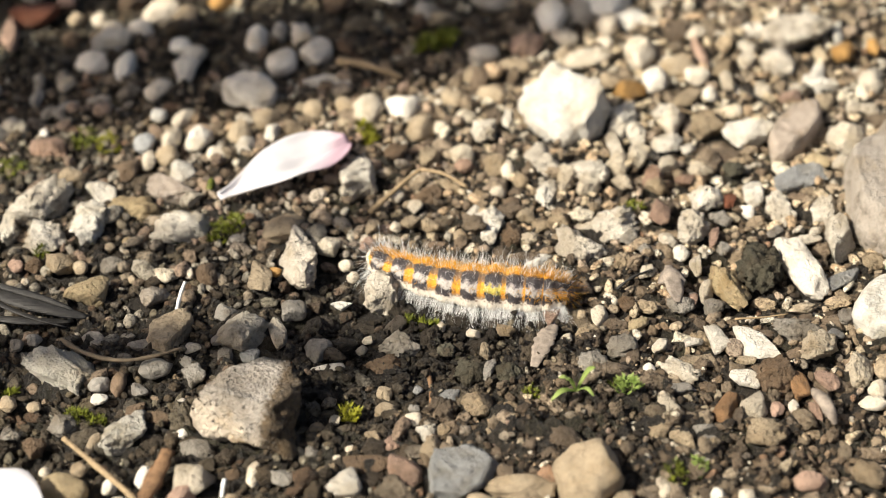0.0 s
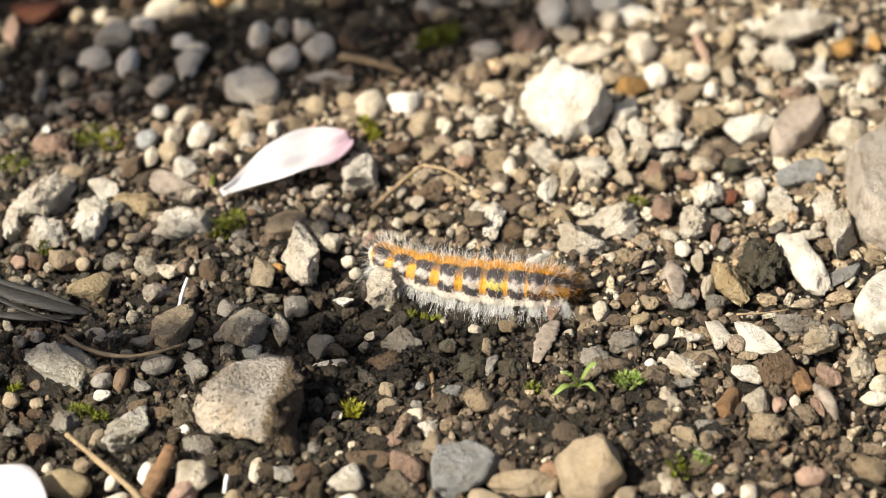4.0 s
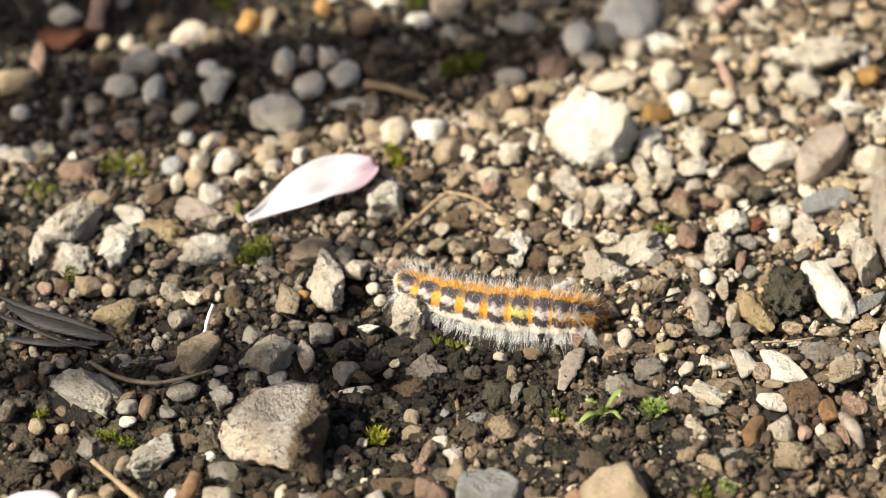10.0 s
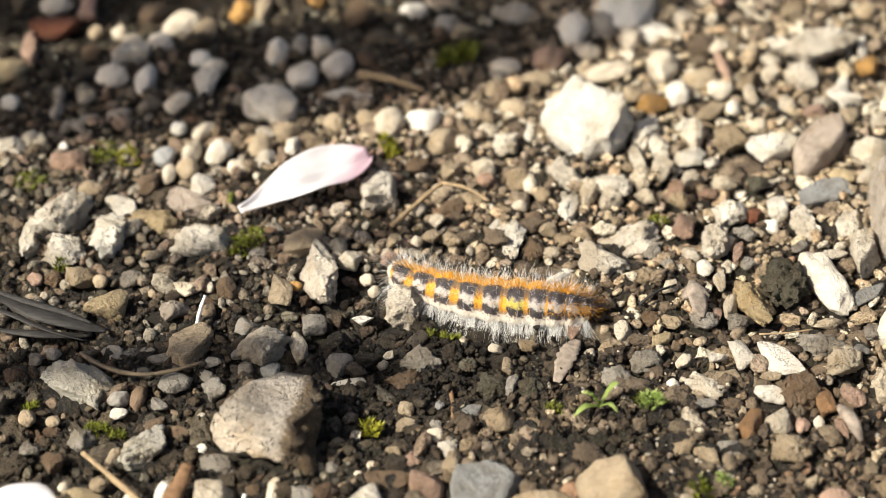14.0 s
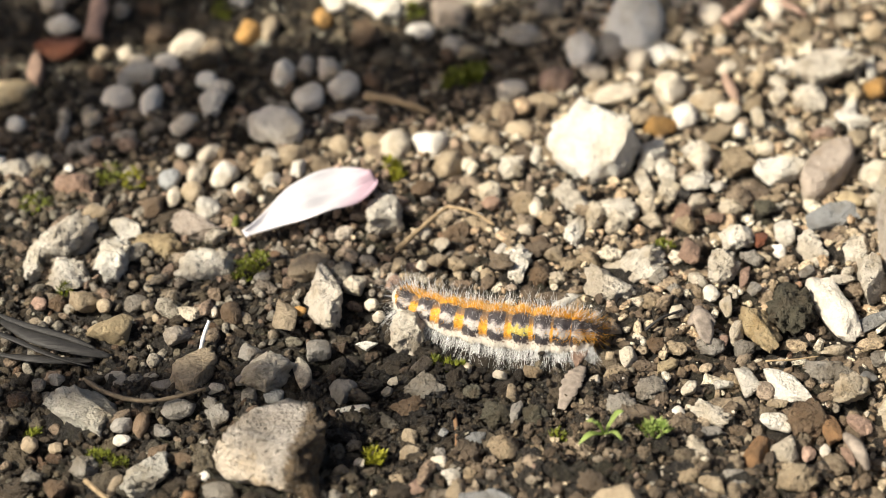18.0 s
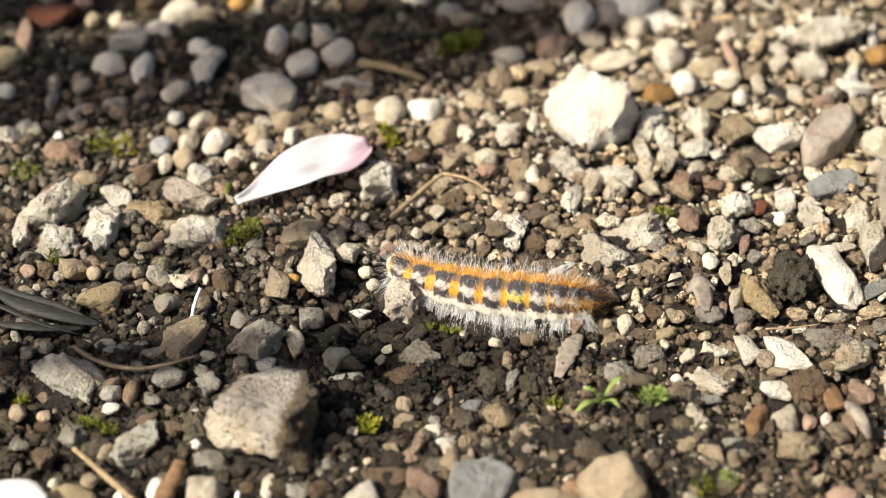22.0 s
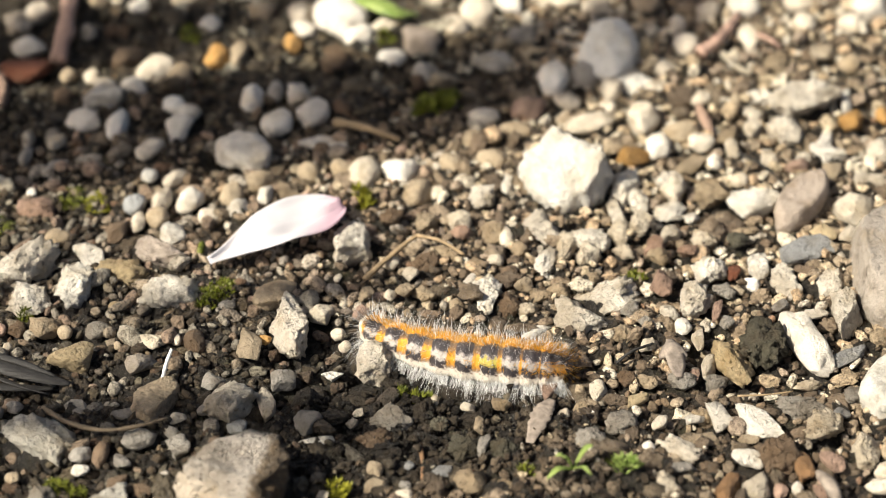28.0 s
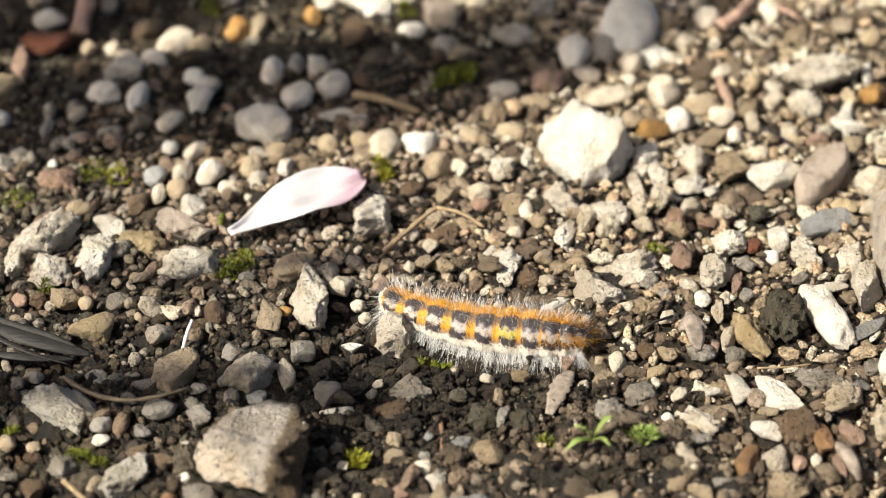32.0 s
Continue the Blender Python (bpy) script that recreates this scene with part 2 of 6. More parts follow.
def crumb_material(name, *cols, dry=(1.6, 1.57, 1.52), single=False):
    """Small stones or soil crumbs in one mesh: every piece takes its own colour."""
    if not single:
        own_mats[name] = crumb_material(name + "_single", *cols, dry=dry, single=True)
    m = Nodes(name)
    v = m.coords()
    rnd = m.add("ShaderNodeNewGeometry").outputs["Random Per Island"]
    if single:
        # each piece is an object of its own, so the ground's own place of it comes from its location
        rnd, v = m.add("ShaderNodeObjectInfo").outputs["Random"], m.add("ShaderNodeNewGeometry").outputs["Position"]
    r = m.ramp(rnd, *[(i / len(cols), c) for i, c in enumerate(cols)])
    m.tree.nodes[-1].color_ramp.interpolation = "CONSTANT"
    grain = m.noise(2200, 4, 0.7, v)
    big = m.noise(500, 3, 0.6, v)
    col = m.mix(1.0, r, m.ramp(big, (0.3, (0.62, 0.6, 0.56)), (0.6, (1.1, 1.08, 1.05))), "MULTIPLY")
    col = m.mix(m.ramp(grain, (0.38, (0.7, 0.7, 0.7)), (0.5, (0, 0, 0))), col, (0.07, 0.052, 0.038))
    spots = m.ramp(m.noise(900, 4, 0.7, v), (0.52, (0, 0, 0)), (0.66, (0.75, 0.75, 0.75)))
    col = m.mix(spots, col, (0.075, 0.053, 0.035))
    dried, wet = dry_and_shade(m, v)
    # darker where damp, and where the back-left shade is painted in
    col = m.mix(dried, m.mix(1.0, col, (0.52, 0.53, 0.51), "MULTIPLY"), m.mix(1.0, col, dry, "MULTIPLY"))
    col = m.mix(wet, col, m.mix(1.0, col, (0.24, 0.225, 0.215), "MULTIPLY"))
    return m.finish(col, m.ramp(grain, (0.38, (0.26, 0.26, 0.26)), (0.58, (0.85, 0.85, 0.85))), m.bump(m.math("ADD", grain, big), 0.9, 0.0011), 0.3)


soil = soil_material()


# ---- helpers for meshes ----
def mesh_from(name, verts, faces, material, smooth=True):
    me = bpy.data.meshes.new(name)
    me.from_pydata([tuple(v) for v in verts], [], faces)
    me.materials.append(material)
    if smooth:
        me.polygons.foreach_set("use_smooth", [True] * len(me.polygons))
    me.update()
    return me


def part(name, bm, material, parent, label=""):
    me = bpy.data.meshes.new(name)
    bm.to_mesh(me)
    bm.free()
    me.materials.append(material)
    me.polygons.foreach_set("use_smooth", [True] * len(me.polygons))
    ob = new(name, me)
    ob.parent = parent
    return tagged(ob, label)


def ico(level):
    bm = bmesh.new()
    bmesh.ops.create_icosphere(bm, subdivisions=level, radius=1.0)
    v = np.array([x.co[:] for x in bm.verts])
    f = [[y.index for y in x.verts] for x in bm.faces]
    bm.free()
    return v, f


ICO = {k: ico(k) for k in (1, 2, 3, 4, 5)}


def fnoise(v, scale, seed):
    o = Vector((seed * 7.13 % 91, seed * 3.71 % 83, seed * 1.93 % 71))
    return np.array([noise.noise(Vector(p) * scale + o) for p in v])


def mound(x, y):
    """A low heap of crumbly soil in front; millimetres."""
    return math.exp(-((x - 17) / 15) ** 2 - ((y + 37) / 11) ** 2)


def height(x, y):
    """Height of the soil in metres."""
    p = Vector((x, y, 0))
    z = 0.0016 * noise.noise(p * 38) + 0.0010 * noise.noise(p * 120) - 0.0011
    if abs(x) < 0.1 and -0.08 < y < 0.12:
        # crumbs grown together into lumps
        z += 0.0024 * abs(noise.noise(p * 260)) + 0.0017 * abs(noise.noise(p * 560 + Vector((3, 7, 0)))) + 0.0008 * abs(noise.noise(p * 1150))
        z -= 0.0014 * math.exp(-((x - 0.003) / 0.014) ** 2 - ((y + 0.0105 + 0.25 * (x - 0.003)) / 0.0055) ** 2)
        h = mound(x * 1000, y * 1000)
        z += h * (0.0010 + 0.0022 * abs(noise.noise(p * 330 + Vector((5, 1, 0)))) + 0.0012 * abs(noise.noise(p * 800)))
    return z


def rock_shape(form, seed, level):
    """A unit stone: v within -1..1 on each axis."""
    v, f = ICO[level]
    rng = np.random.RandomState(seed)
    v = v.copy()
    if form in "bk":
        v = np.sign(v) * np.abs(v) ** (0.45 if form == "b" else 0.7)
    if form != "r":
        # broken faces: cut the ball by planes that leave no round part
        for _ in range({"a": 16, "p": 15, "f": 12, "s": 6, "b": 4, "w": 0, "k": 2, "c": 4}[form]):
            n = rng.normal(size=3)
            n /= np.linalg.norm(n)
            if form == "f":
                n[2] *= 0.35
                n /= np.linalg.norm(n)
            d = rng.uniform(0.48, 0.82) if form in "apf" else rng.uniform(0.72, 0.95)
            over = np.clip(v @ n - d, 0, None)
            v -= over[:, None] * n * 0.96
        if form in "fs":
            v[:, 2] = np.clip(v[:, 2], -0.55, 0.55)
        if form == "k":
            # a flat top, a steep lit front, a dark flank and an undercut foot
            for nx, ny, nz, d in ((0.05, 0.22, 0.97, 0.60), (-0.42, -0.80, 0.42, 0.66), (0.96, -0.15, 0.2, 0.80), (-0.1, -0.7, -0.7, 0.72), (-0.8, 0.35, 0.35, 0.74), (-0.75, -0.3, -0.5, 0.8)):
                n = Vector((nx, ny, nz)).normalized()
                v -= np.clip(v @ np.array(n) - d, 0, None)[:, None] * np.array(n) * 0.97
        if form == "w":
            # a blunt pyramid, narrow behind
            for nx, ny, nz, d in ((-0.78, 0.60, 0.25, 0.46), (0.85, 0.55, 0.10, 0.97), (0.12, -0.62, 0.78, 0.60), (0.42, -0.30, 0.86, 0.50), (-0.15, 0.1, 1.0, 0.66), (-0.7, -0.5, 0.3, 0.8)):
                n = Vector((nx, ny, nz)).normalized()
                v -= np.clip(v @ np.array(n) - d, 0, None)[:, None] * np.array(n) * 0.95
    else:
        for _ in range(5 + seed % 5):
            n = rng.normal(size=3)
            n /= np.linalg.norm(n)
            over = np.clip(v @ n - rng.uniform(0.66, 0.9), 0, None)
            v -= over[:, None] * n * 0.75
    amp = {"r": 0.17, "a": 0.10, "p": 0.19, "f": 0.12, "s": 0.06, "b": 0.07, "w": 0.13, "k": 0.24, "c": 0.36}[form]
    d = fnoise(v, 1.6, seed) * amp
    d += fnoise(v, 4.2, seed + 50) * amp * (0.25 if form == "r" else 0.6)
    if form in "pw" and level >= 3:
        # rounded lumps with creases between them
        d += (np.abs(fnoise(v, 3.1, seed + 70)) - 0.2) * amp * 1.5 + (np.abs(fnoise(v, 6.5, seed + 71)) - 0.2) * amp * 0.8
    if level >= 3 and form == "r":
        d += fnoise(v, 8.0, seed + 90) * 0.035
    if level >= 3 and form != "r":
        d += fnoise(v, 9.0, seed + 90) * amp * 0.6
        if form == "c":
            d += np.abs(fnoise(v, 5.0, seed + 60)) * 0.5 + fnoise(v, 11.0, seed + 61) * 0.16
        if level >= 4:
            d += fnoise(v, 19.0, seed + 30) * amp * 0.36
            if level >= 5:
                d += fnoise(v, 34.0, seed + 20) * amp * 0.2
            if form in "pwk":
                d -= 0.05 * np.clip(fnoise(v, 12.0, seed + 10) - 0.22, 0, 0.3) / 0.3 * 1.3
    v *= 1 + d[:, None]
    lo, hi = v.min(0), v.max(0)
    return (v - (lo + hi) / 2) / ((hi - lo) / 2), f


FORM = {"c": "crumbly", "r": "rounded", "a": "angular", "p": "rough pitted", "f": "flat", "s": "broad smooth", "b": "broken", "w": "craggy", "k": "blocky pitted"}
placed = []


def rock(code, form, x, y, z, a, b, c, turn, seed):
    """A stone at x, y, z mm with half axes a, b, c mm."""
    level = 5 if a > 9 else 4 if a > (2.4 if form in "pcwk" else 3.2) else 3
    v, f = rock_shape(form, seed, level)
    # seated higher in the lumpy soil, on the same line of sight from above the path
    x, y, z, c = x - x * 0.003, y - 0.003 * (214 + y), z + 0.55, c * 1.18
    v = v * np.array((a, b, c)) / 1000
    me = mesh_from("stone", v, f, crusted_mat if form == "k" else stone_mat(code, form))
    size = "large" if a > 5.5 else "small" if a < 1.6 else ""
    kind = "pebble" if form == "r" else "stone"
    ob = new("brick_fragment" if form == "b" else kind, me)
    ob.matrix_world = pose(x / 1000, y / 1000, z / 1000, 0, 0, turn)
    hue = STONE[code][0]
    bed = "half sunk in dark soil" if z < 1.05 else "lying loose on the gravel"
    tagged(ob, f"{size} {FORM[form]} {hue} {kind} {bed}".strip(), kind, f"{kind}s on the ground")
    placed.append((x, y, a, b, turn))
    return ob


# ---- ground ----
def ground():
    """One sheet: fine under the view, widening to the horizon."""
    def axis(lo, hi, step):
        inner = list(np.arange(lo, hi, step))
        out, s = [], step
        p = hi
        while p < 60:
            out.append(p)
            s *= 1.35
            p += s
        neg, s, p = [], step, lo - step
        while p > -60:
            neg.append(p)
            s *= 1.35
            p -= s
        return neg[::-1] + inner + out
    xs, ys = axis(-0.085, 0.085, 0.00045), axis(-0.068, 0.105, 0.00045)
    verts, nx = [], len(xs)
    for y in ys:
        for x in xs:
            z = height(x, y)
            verts.append((x, y, z))
    faces = [(j * nx + i, j * nx + i + 1, (j + 1) * nx + i + 1, (j + 1) * nx + i) for j in range(len(ys) - 1) for i in range(nx - 1)]
    ob = new("ground", mesh_from("ground", verts, faces, soil))
    tagged(ob, "dark brown crumbly garden soil strewn with gravel", "soil", kind="structure")


ground()

# ---- stones: colour, form, place, half axes, turn, seed ----
rock("P", "r", -69.0, 54.9, 0.4, 4.62, 1.46, 1.24, -85, 1)
rock("R", "b", -66.1, 60.9, 0.3, 4.17, 2.36, 1.10, 5, 2)
rock("T", "r", -59.0, 59.5, 0.3, 1.67, 1.38, 1.10, -90, 3)
rock("C", "r", -55.3, 59.4, 0.3, 1.55, 1.29, 1.02, -90, 4)
rock("C", "r", -52.5, 55.0, 0.5, 2.34, 2.05, 1.55, -90, 5)
rock("S", "a", -52.1, 51.1, 0.2, 2.28, 1.21, 0.72, 11, 6)
rock("G", "r", -48.1, 56.6, 0.3, 1.70, 1.60, 1.09, 48, 7)
rock("C", "r", -45.2, 60.3, 0.6, 3.30, 2.75, 1.89, 36, 8)
rock("T", "r", -41.0, 59.4, 0.5, 2.85, 1.94, 1.65, -90, 9)
rock("W", "r", -29.1, 52.5, 0.5, 3.06, 1.91, 1.62, 87, 10)
rock("G", "r", -25.6, 54.2, 0.3, 2.77, 1.37, 1.16, 86, 11)
rock("W", "p", -21.5, 53.5, 0.5, 2.87, 2.36, 1.63, -90, 12)
rock("W", "r", -19.3, 48.6, 0.5, 3.32, 2.60, 1.75, 66, 13)
rock("W", "r", -54.9, 46.8, 0.4, 2.68, 2.57, 1.47, 0, 14)
rock("W", "r", -49.6, 45.6, 0.5, 4.14, 1.87, 1.59, 88, 15)
rock("C", "r", -43.7, 39.1, 0.4, 2.77, 1.74, 1.34, 56, 16)
rock("L", "r", -41.2, 50.7, 0.4, 1.84, 1.81, 1.23, -90, 17)
rock("W", "a", -39.8, 44.9, 0.5, 3.37, 2.26, 1.78, 83, 18)
rock("W", "r", -29.1, 37.9, 0.7, 4.29, 3.91, 3.02, -30, 19)
rock("W", "r", -24.7, 45.7, 0.5, 3.06, 2.44, 1.71, 68, 20)
rock("C", "r", -58.0, 41.3, 0.3, 1.91, 1.18, 0.90, 54, 21)
rock("G", "r", -62.3, 37.7, 0.2, 2.34, 0.97, 0.82, 80, 22)
rock("G", "r", -57.2, 35.3, 0.2, 1.94, 1.05, 0.74, 29, 23)
rock("L", "r", -43.0, 32.6, 0.3, 1.34, 1.29, 0.92, -90, 24)
rock("C", "r", -39.1, 31.8, 0.3, 2.36, 1.20, 0.92, 49, 25)
rock("C", "r", -40.5, 26.4, 0.4, 3.24, 1.46, 1.23, 79, 26)
rock("W", "r", -36.3, 26.4, 0.4, 2.77, 1.80, 1.45, 66, 27)
rock("S", "r", -44.4, 25.3, 0.4, 1.88, 1.70, 1.30, -90, 28)
rock("C", "r", -43.2, 21.3, 0.3, 2.12, 1.05, 0.89, 85, 29)
rock("T", "r", -40.6, 22.3, 0.4, 1.77, 1.75, 1.22, 0, 30)
rock("W", "a", -37.9, 18.5, 0.4, 2.23, 1.87, 1.40, -90, 31)
rock("P", "a", -58.3, 24.8, 0.4, 2.72, 2.13, 1.35, -28, 32)
rock("C", "r", -65.1, 30.4, 0.3, 1.84, 1.40, 1.09, 65, 33)
rock("T", "r", -54.4, 17.4, 0.4, 1.91, 1.82, 1.27, 0, 34)
rock("B", "a", -46.3, 19.2, 0.4, 2.13, 1.75, 1.34, -90, 35)
rock("T", "r", -30.2, 27.2, 0.5, 2.75, 1.79, 1.52, 86, 36)
rock("T", "r", -26.6, 30.8, 0.4, 2.74, 2.08, 1.46, 24, 37)
rock("W", "a", -29.1, 23.9, 0.4, 3.12, 1.71, 1.35, -81, 38)
rock("W", "r", -25.4, 27.7, 0.3, 2.21, 1.08, 0.91, 80, 39)
rock("C", "r", -33.2, 22.3, 0.3, 1.68, 1.54, 1.07, 0, 40)
rock("Z", "p", -58.1, 10.4, 1.20, 5.51, 4.03, 3.06, 32, 41)
rock("W", "p", -56.1, 3.1, 0.75, 3.14, 2.62, 1.94, -15, 42)
rock("L", "p", -50.1, 5.2, 0.90, 3.81, 2.67, 2.48, 85, 43)
rock("W", "a", -49.2, 13.7, 0.60, 2.80, 1.72, 1.42, -45, 44)
rock("Y", "p", -44.2, 9.7, 0.5, 3.92, 2.59, 1.59, -8, 45)
rock("N", "a", -39.5, 13.5, 0.5, 4.43, 2.55, 1.64, -19, 46)
rock("W", "p", -37.1, 5.3, 0.6, 4.70, 3.25, 2.01, 11, 47)
rock("T", "r", -22.5, 4.6, 0.5, 3.56, 2.16, 1.64, 42, 48)
rock("K", "p", -20.0, -2.7, 0.6, 6.45, 2.84, 2.15, -72, 49)
rock("T", "a", -25.3, -6.3, 0.4, 3.24, 1.81, 1.43, -79, 50)
rock("C", "p", -38.8, -4.7, 0.3, 2.66, 1.34, 0.85, -20, 51)
rock("B", "a", -32.8, -5.1, 0.4, 1.92, 1.64, 1.25, -90, 52)
rock("C", "r", -35.2, -4.5, 0.2, 0.98, 0.70, 0.60, -90, 53)
rock("H", "p", -39.3, -9.4, 0.4, 2.20, 2.16, 1.39, -90, 54)
rock("Y", "a", -48.3, -8.6, 0.5, 3.54, 2.41, 1.67, 40, 55)
rock("T", "f", -36.8, -16.2, 0.3, 4.18, 2.51, 0.99, 62, 56)
rock("L", "p", -26.9, -17.4, 0.7, 3.99, 3.36, 2.18, 21, 57)
rock("C", "f", -22.2, -17.2, 0.2, 3.02, 1.19, 0.51, -72, 58)
rock("G", "a", -16.8, -20.8, 0.4, 2.08, 1.92, 1.38, 70, 59)
rock("G", "a", -20.3, -12.8, 0.3, 1.76, 1.68, 1.16, -90, 60)
rock("G", "a", -29.5, -13.0, 0.3, 1.64, 1.36, 0.92, 25, 61)
rock("T", "p", -53.1, -1.8, 0.4, 2.37, 2.18, 1.35, 0, 62)
rock("T", "r", -50.4, -2.9, 0.2, 1.12, 1.02, 0.80, -90, 63)
rock("Y", "r", -44.3, 2.4, 0.2, 0.96, 0.95, 0.68, 0, 64)
rock("T", "r", -42.9, -5.5, 0.1, 0.69, 0.59, 0.50, -90, 65)
rock("G", "r", -29.0, 2.6, 0.2, 1.28, 0.85, 0.61, 0, 66)
rock("O", "r", -23.4, -4.6, 0.2, 1.02, 0.78, 0.57, 0, 67)
rock("L", "p", -61.6, 6.5, 0.4, 4.30, 1.86, 1.45, 85, 68)
rock("V", "p", -50.5, -23.6, 0.7, 5.41, 3.56, 2.32, -20, 69)
rock("G", "r", -45.0, -26.5, 0.3, 1.52, 1.16, 0.87, 28, 70)
rock("B", "r", -42.5, -26.4, 0.3, 2.22, 1.03, 0.87, 84, 71)
rock("W", "r", -44.7, -29.0, 0.2, 1.18, 0.83, 0.62, 18, 72)
rock("G", "a", -38.0, -23.4, 0.4, 2.31, 1.76, 1.19, 10, 73)
rock("G", "p", -32.7, -25.1, 0.3, 1.87, 1.63, 1.15, 64, 74)
rock("C", "a", -33.5, -19.8, 0.2, 1.35, 1.08, 0.72, 0, 75)
rock("V", "p", -40.3, -36.1, 0.5, 3.77, 2.38, 1.67, 43, 76)
rock("T", "r", -44.5, -37.0, 0.2, 1.96, 0.72, 0.61, 73, 77)
rock("G", "p", -48.8, -33.7, 0.3, 2.16, 1.72, 1.12, 0, 78)
rock("B", "p", -51.8, -37.9, 0.3, 1.69, 1.63, 1.11, -90, 79)
rock("G", "p", -31.2, -38.6, 0.3, 2.34, 1.59, 1.05, 0, 80)
rock("C", "a", -31.1, -44.2, 0.5, 2.90, 2.54, 1.78, 25, 81)
rock("W", "r", -41.5, -44.6, 0.2, 1.57, 0.91, 0.77, 84, 82)
rock("W", "r", -37.5, -43.1, 0.2, 2.05, 0.99, 0.83, 77, 83)
rock("Y", "r", -47.2, -44.9, 0.5, 3.15, 2.10, 1.60, -13, 84)
rock("C", "r", -49.9, -41.9, 0.2, 0.79, 0.77, 0.60, -90, 85)
rock("C", "r", -23.9, -42.9, 0.2, 2.07, 0.98, 0.83, 83, 86)
rock("T", "r", -19.8, -39.6, 0.2, 1.41, 1.03, 0.78, 0, 87)
rock("G", "p", -20.3, -43.6, 0.3, 1.54, 1.46, 0.98, 0, 88)
rock("T", "r", -56.3, -29.6, 0.3, 1.17, 1.17, 0.87, -90, 89)
rock("G", "p", -6.4, -20.0, 0.4, 2.88, 2.24, 1.46, 17, 90)
rock("W", "f", -15.4, -23.8, 0.1, 2.30, 0.61, 0.20, 6, 91)
rock("T", "a", -7.9, -29.1, 0.2, 1.20, 1.09, 0.82, -90, 92)
rock("T", "a", -7.8, -32.1, 0.2, 1.64, 1.16, 0.81, 26, 93)
rock("C", "r", -4.2, -34.2, 0.3, 1.22, 1.15, 0.92, -90, 94)
rock("W", "a", -2.7, -36.3, 0.3, 1.51, 1.34, 1.03, 80, 95)
rock("T", "a", -1.8, -39.3, 0.4, 1.89, 1.63, 1.30, -90, 96)
rock("P", "a", -7.0, -38.2, 0.2, 1.60, 1.05, 0.74, 23, 97)
rock("B", "f", -9.9, -41.5, 0.2, 3.09, 1.57, 0.54, 5, 98)
rock("P", "a", -5.3, -43.5, 0.6, 2.73, 2.33, 1.84, 84, 99)
rock("W", "a", -12.6, -45.0, 0.5, 2.68, 2.37, 1.67, -26, 100)
rock("S", "f", 1.4, -43.6, 0.5, 5.70, 4.17, 1.63, 58, 101)
rock("S", "f", 0.2, -30.1, 0.1, 2.17, 1.04, 0.39, 47, 102)
rock("T", "p", 4.0, -31.7, 0.4, 2.17, 2.06, 1.36, 0, 103)
rock("B", "p", -8.1, -23.9, 0.3, 2.64, 1.50, 0.98, 16, 104)
rock("G", "a", 5.7, -25.0, 0.2, 1.98, 0.96, 0.77, 84, 105)
rock("T", "a", 5.4, -21.2, 0.2, 1.48, 0.82, 0.66, 84, 106)
rock("C", "a", 20.9, -15.0, 0.3, 1.60, 1.22, 0.97, -90, 107)
rock("T", "r", 18.5, -14.6, 0.2, 0.79, 0.68, 0.58, -90, 108)
rock("Y", "a", 25.9, -16.7, 0.2, 1.81, 0.89, 0.60, 24, 109)
rock("W", "a", 32.9, -20.3, 0.2, 1.35, 0.89, 0.60, 9, 110)
rock("W", "a", 36.0, -19.7, 0.4, 2.82, 1.53, 1.20, -74, 111)
rock("W", "f", 41.3, -21.3, 0.2, 4.33, 2.18, 0.77, -40, 112)
rock("G", "p", 46.9, -17.9, 0.4, 3.48, 2.30, 1.47, 8, 113)
rock("C", "p", 49.2, -22.4, 0.5, 4.11, 2.40, 1.80, 68, 114)
rock("W", "p", 30.6, -25.9, 0.3, 2.99, 1.64, 1.09, -26, 115)
rock("W", "r", 26.5, -25.8, 0.2, 1.39, 0.89, 0.75, 85, 116)
rock("C", "a", 28.3, -21.3, 0.3, 1.34, 1.12, 0.90, -90, 117)
rock("G", "f", 29.4, -29.2, 0.1, 3.15, 1.19, 0.39, 9, 118)
rock("C", "p", 28.1, -33.3, 0.4, 2.72, 1.74, 1.35, -80, 119)
rock("T", "f", 33.4, -24.0, 0.1, 2.30, 1.13, 0.37, 7, 120)
rock("T", "f", 39.4, -23.8, 0.1, 1.49, 0.72, 0.23, -7, 121)
rock("W", "a", 38.7, -27.8, 0.3, 2.27, 1.49, 1.05, -37, 122)
rock("B", "p", 42.5, -27.5, 0.6, 3.11, 2.63, 2.00, -86, 123)
rock("U", "a", 35.6, -33.3, 0.4, 3.15, 1.68, 1.33, 76, 124)
rock("C", "a", 39.3, -32.9, 0.4, 2.73, 1.84, 1.44, 73, 125)
rock("U", "a", 45.7, -29.1, 0.4, 2.58, 1.46, 1.17, 84, 126)
rock("P", "a", 49.1, -28.5, 0.3, 2.11, 1.23, 0.94, -61, 127)
rock("C", "p", 53.9, -26.1, 0.5, 2.78, 2.22, 1.72, -86, 128)
rock("P", "r", 42.2, -33.3, 0.2, 1.31, 0.94, 0.80, 85, 129)
rock("W", "r", 44.3, -32.8, 0.2, 1.07, 0.72, 0.61, 85, 130)
rock("P", "f", 48.1, -32.3, 0.1, 2.72, 0.71, 0.29, -63, 131)
rock("P", "f", 47.1, -33.8, 0.1, 1.93, 0.61, 0.26, -70, 132)
rock("T", "r", 56.8, -26.5, 0.3, 1.66, 1.10, 0.94, 85, 133)
rock("C", "r", 55.6, -30.2, 0.3, 1.50, 1.45, 1.11, -90, 134)
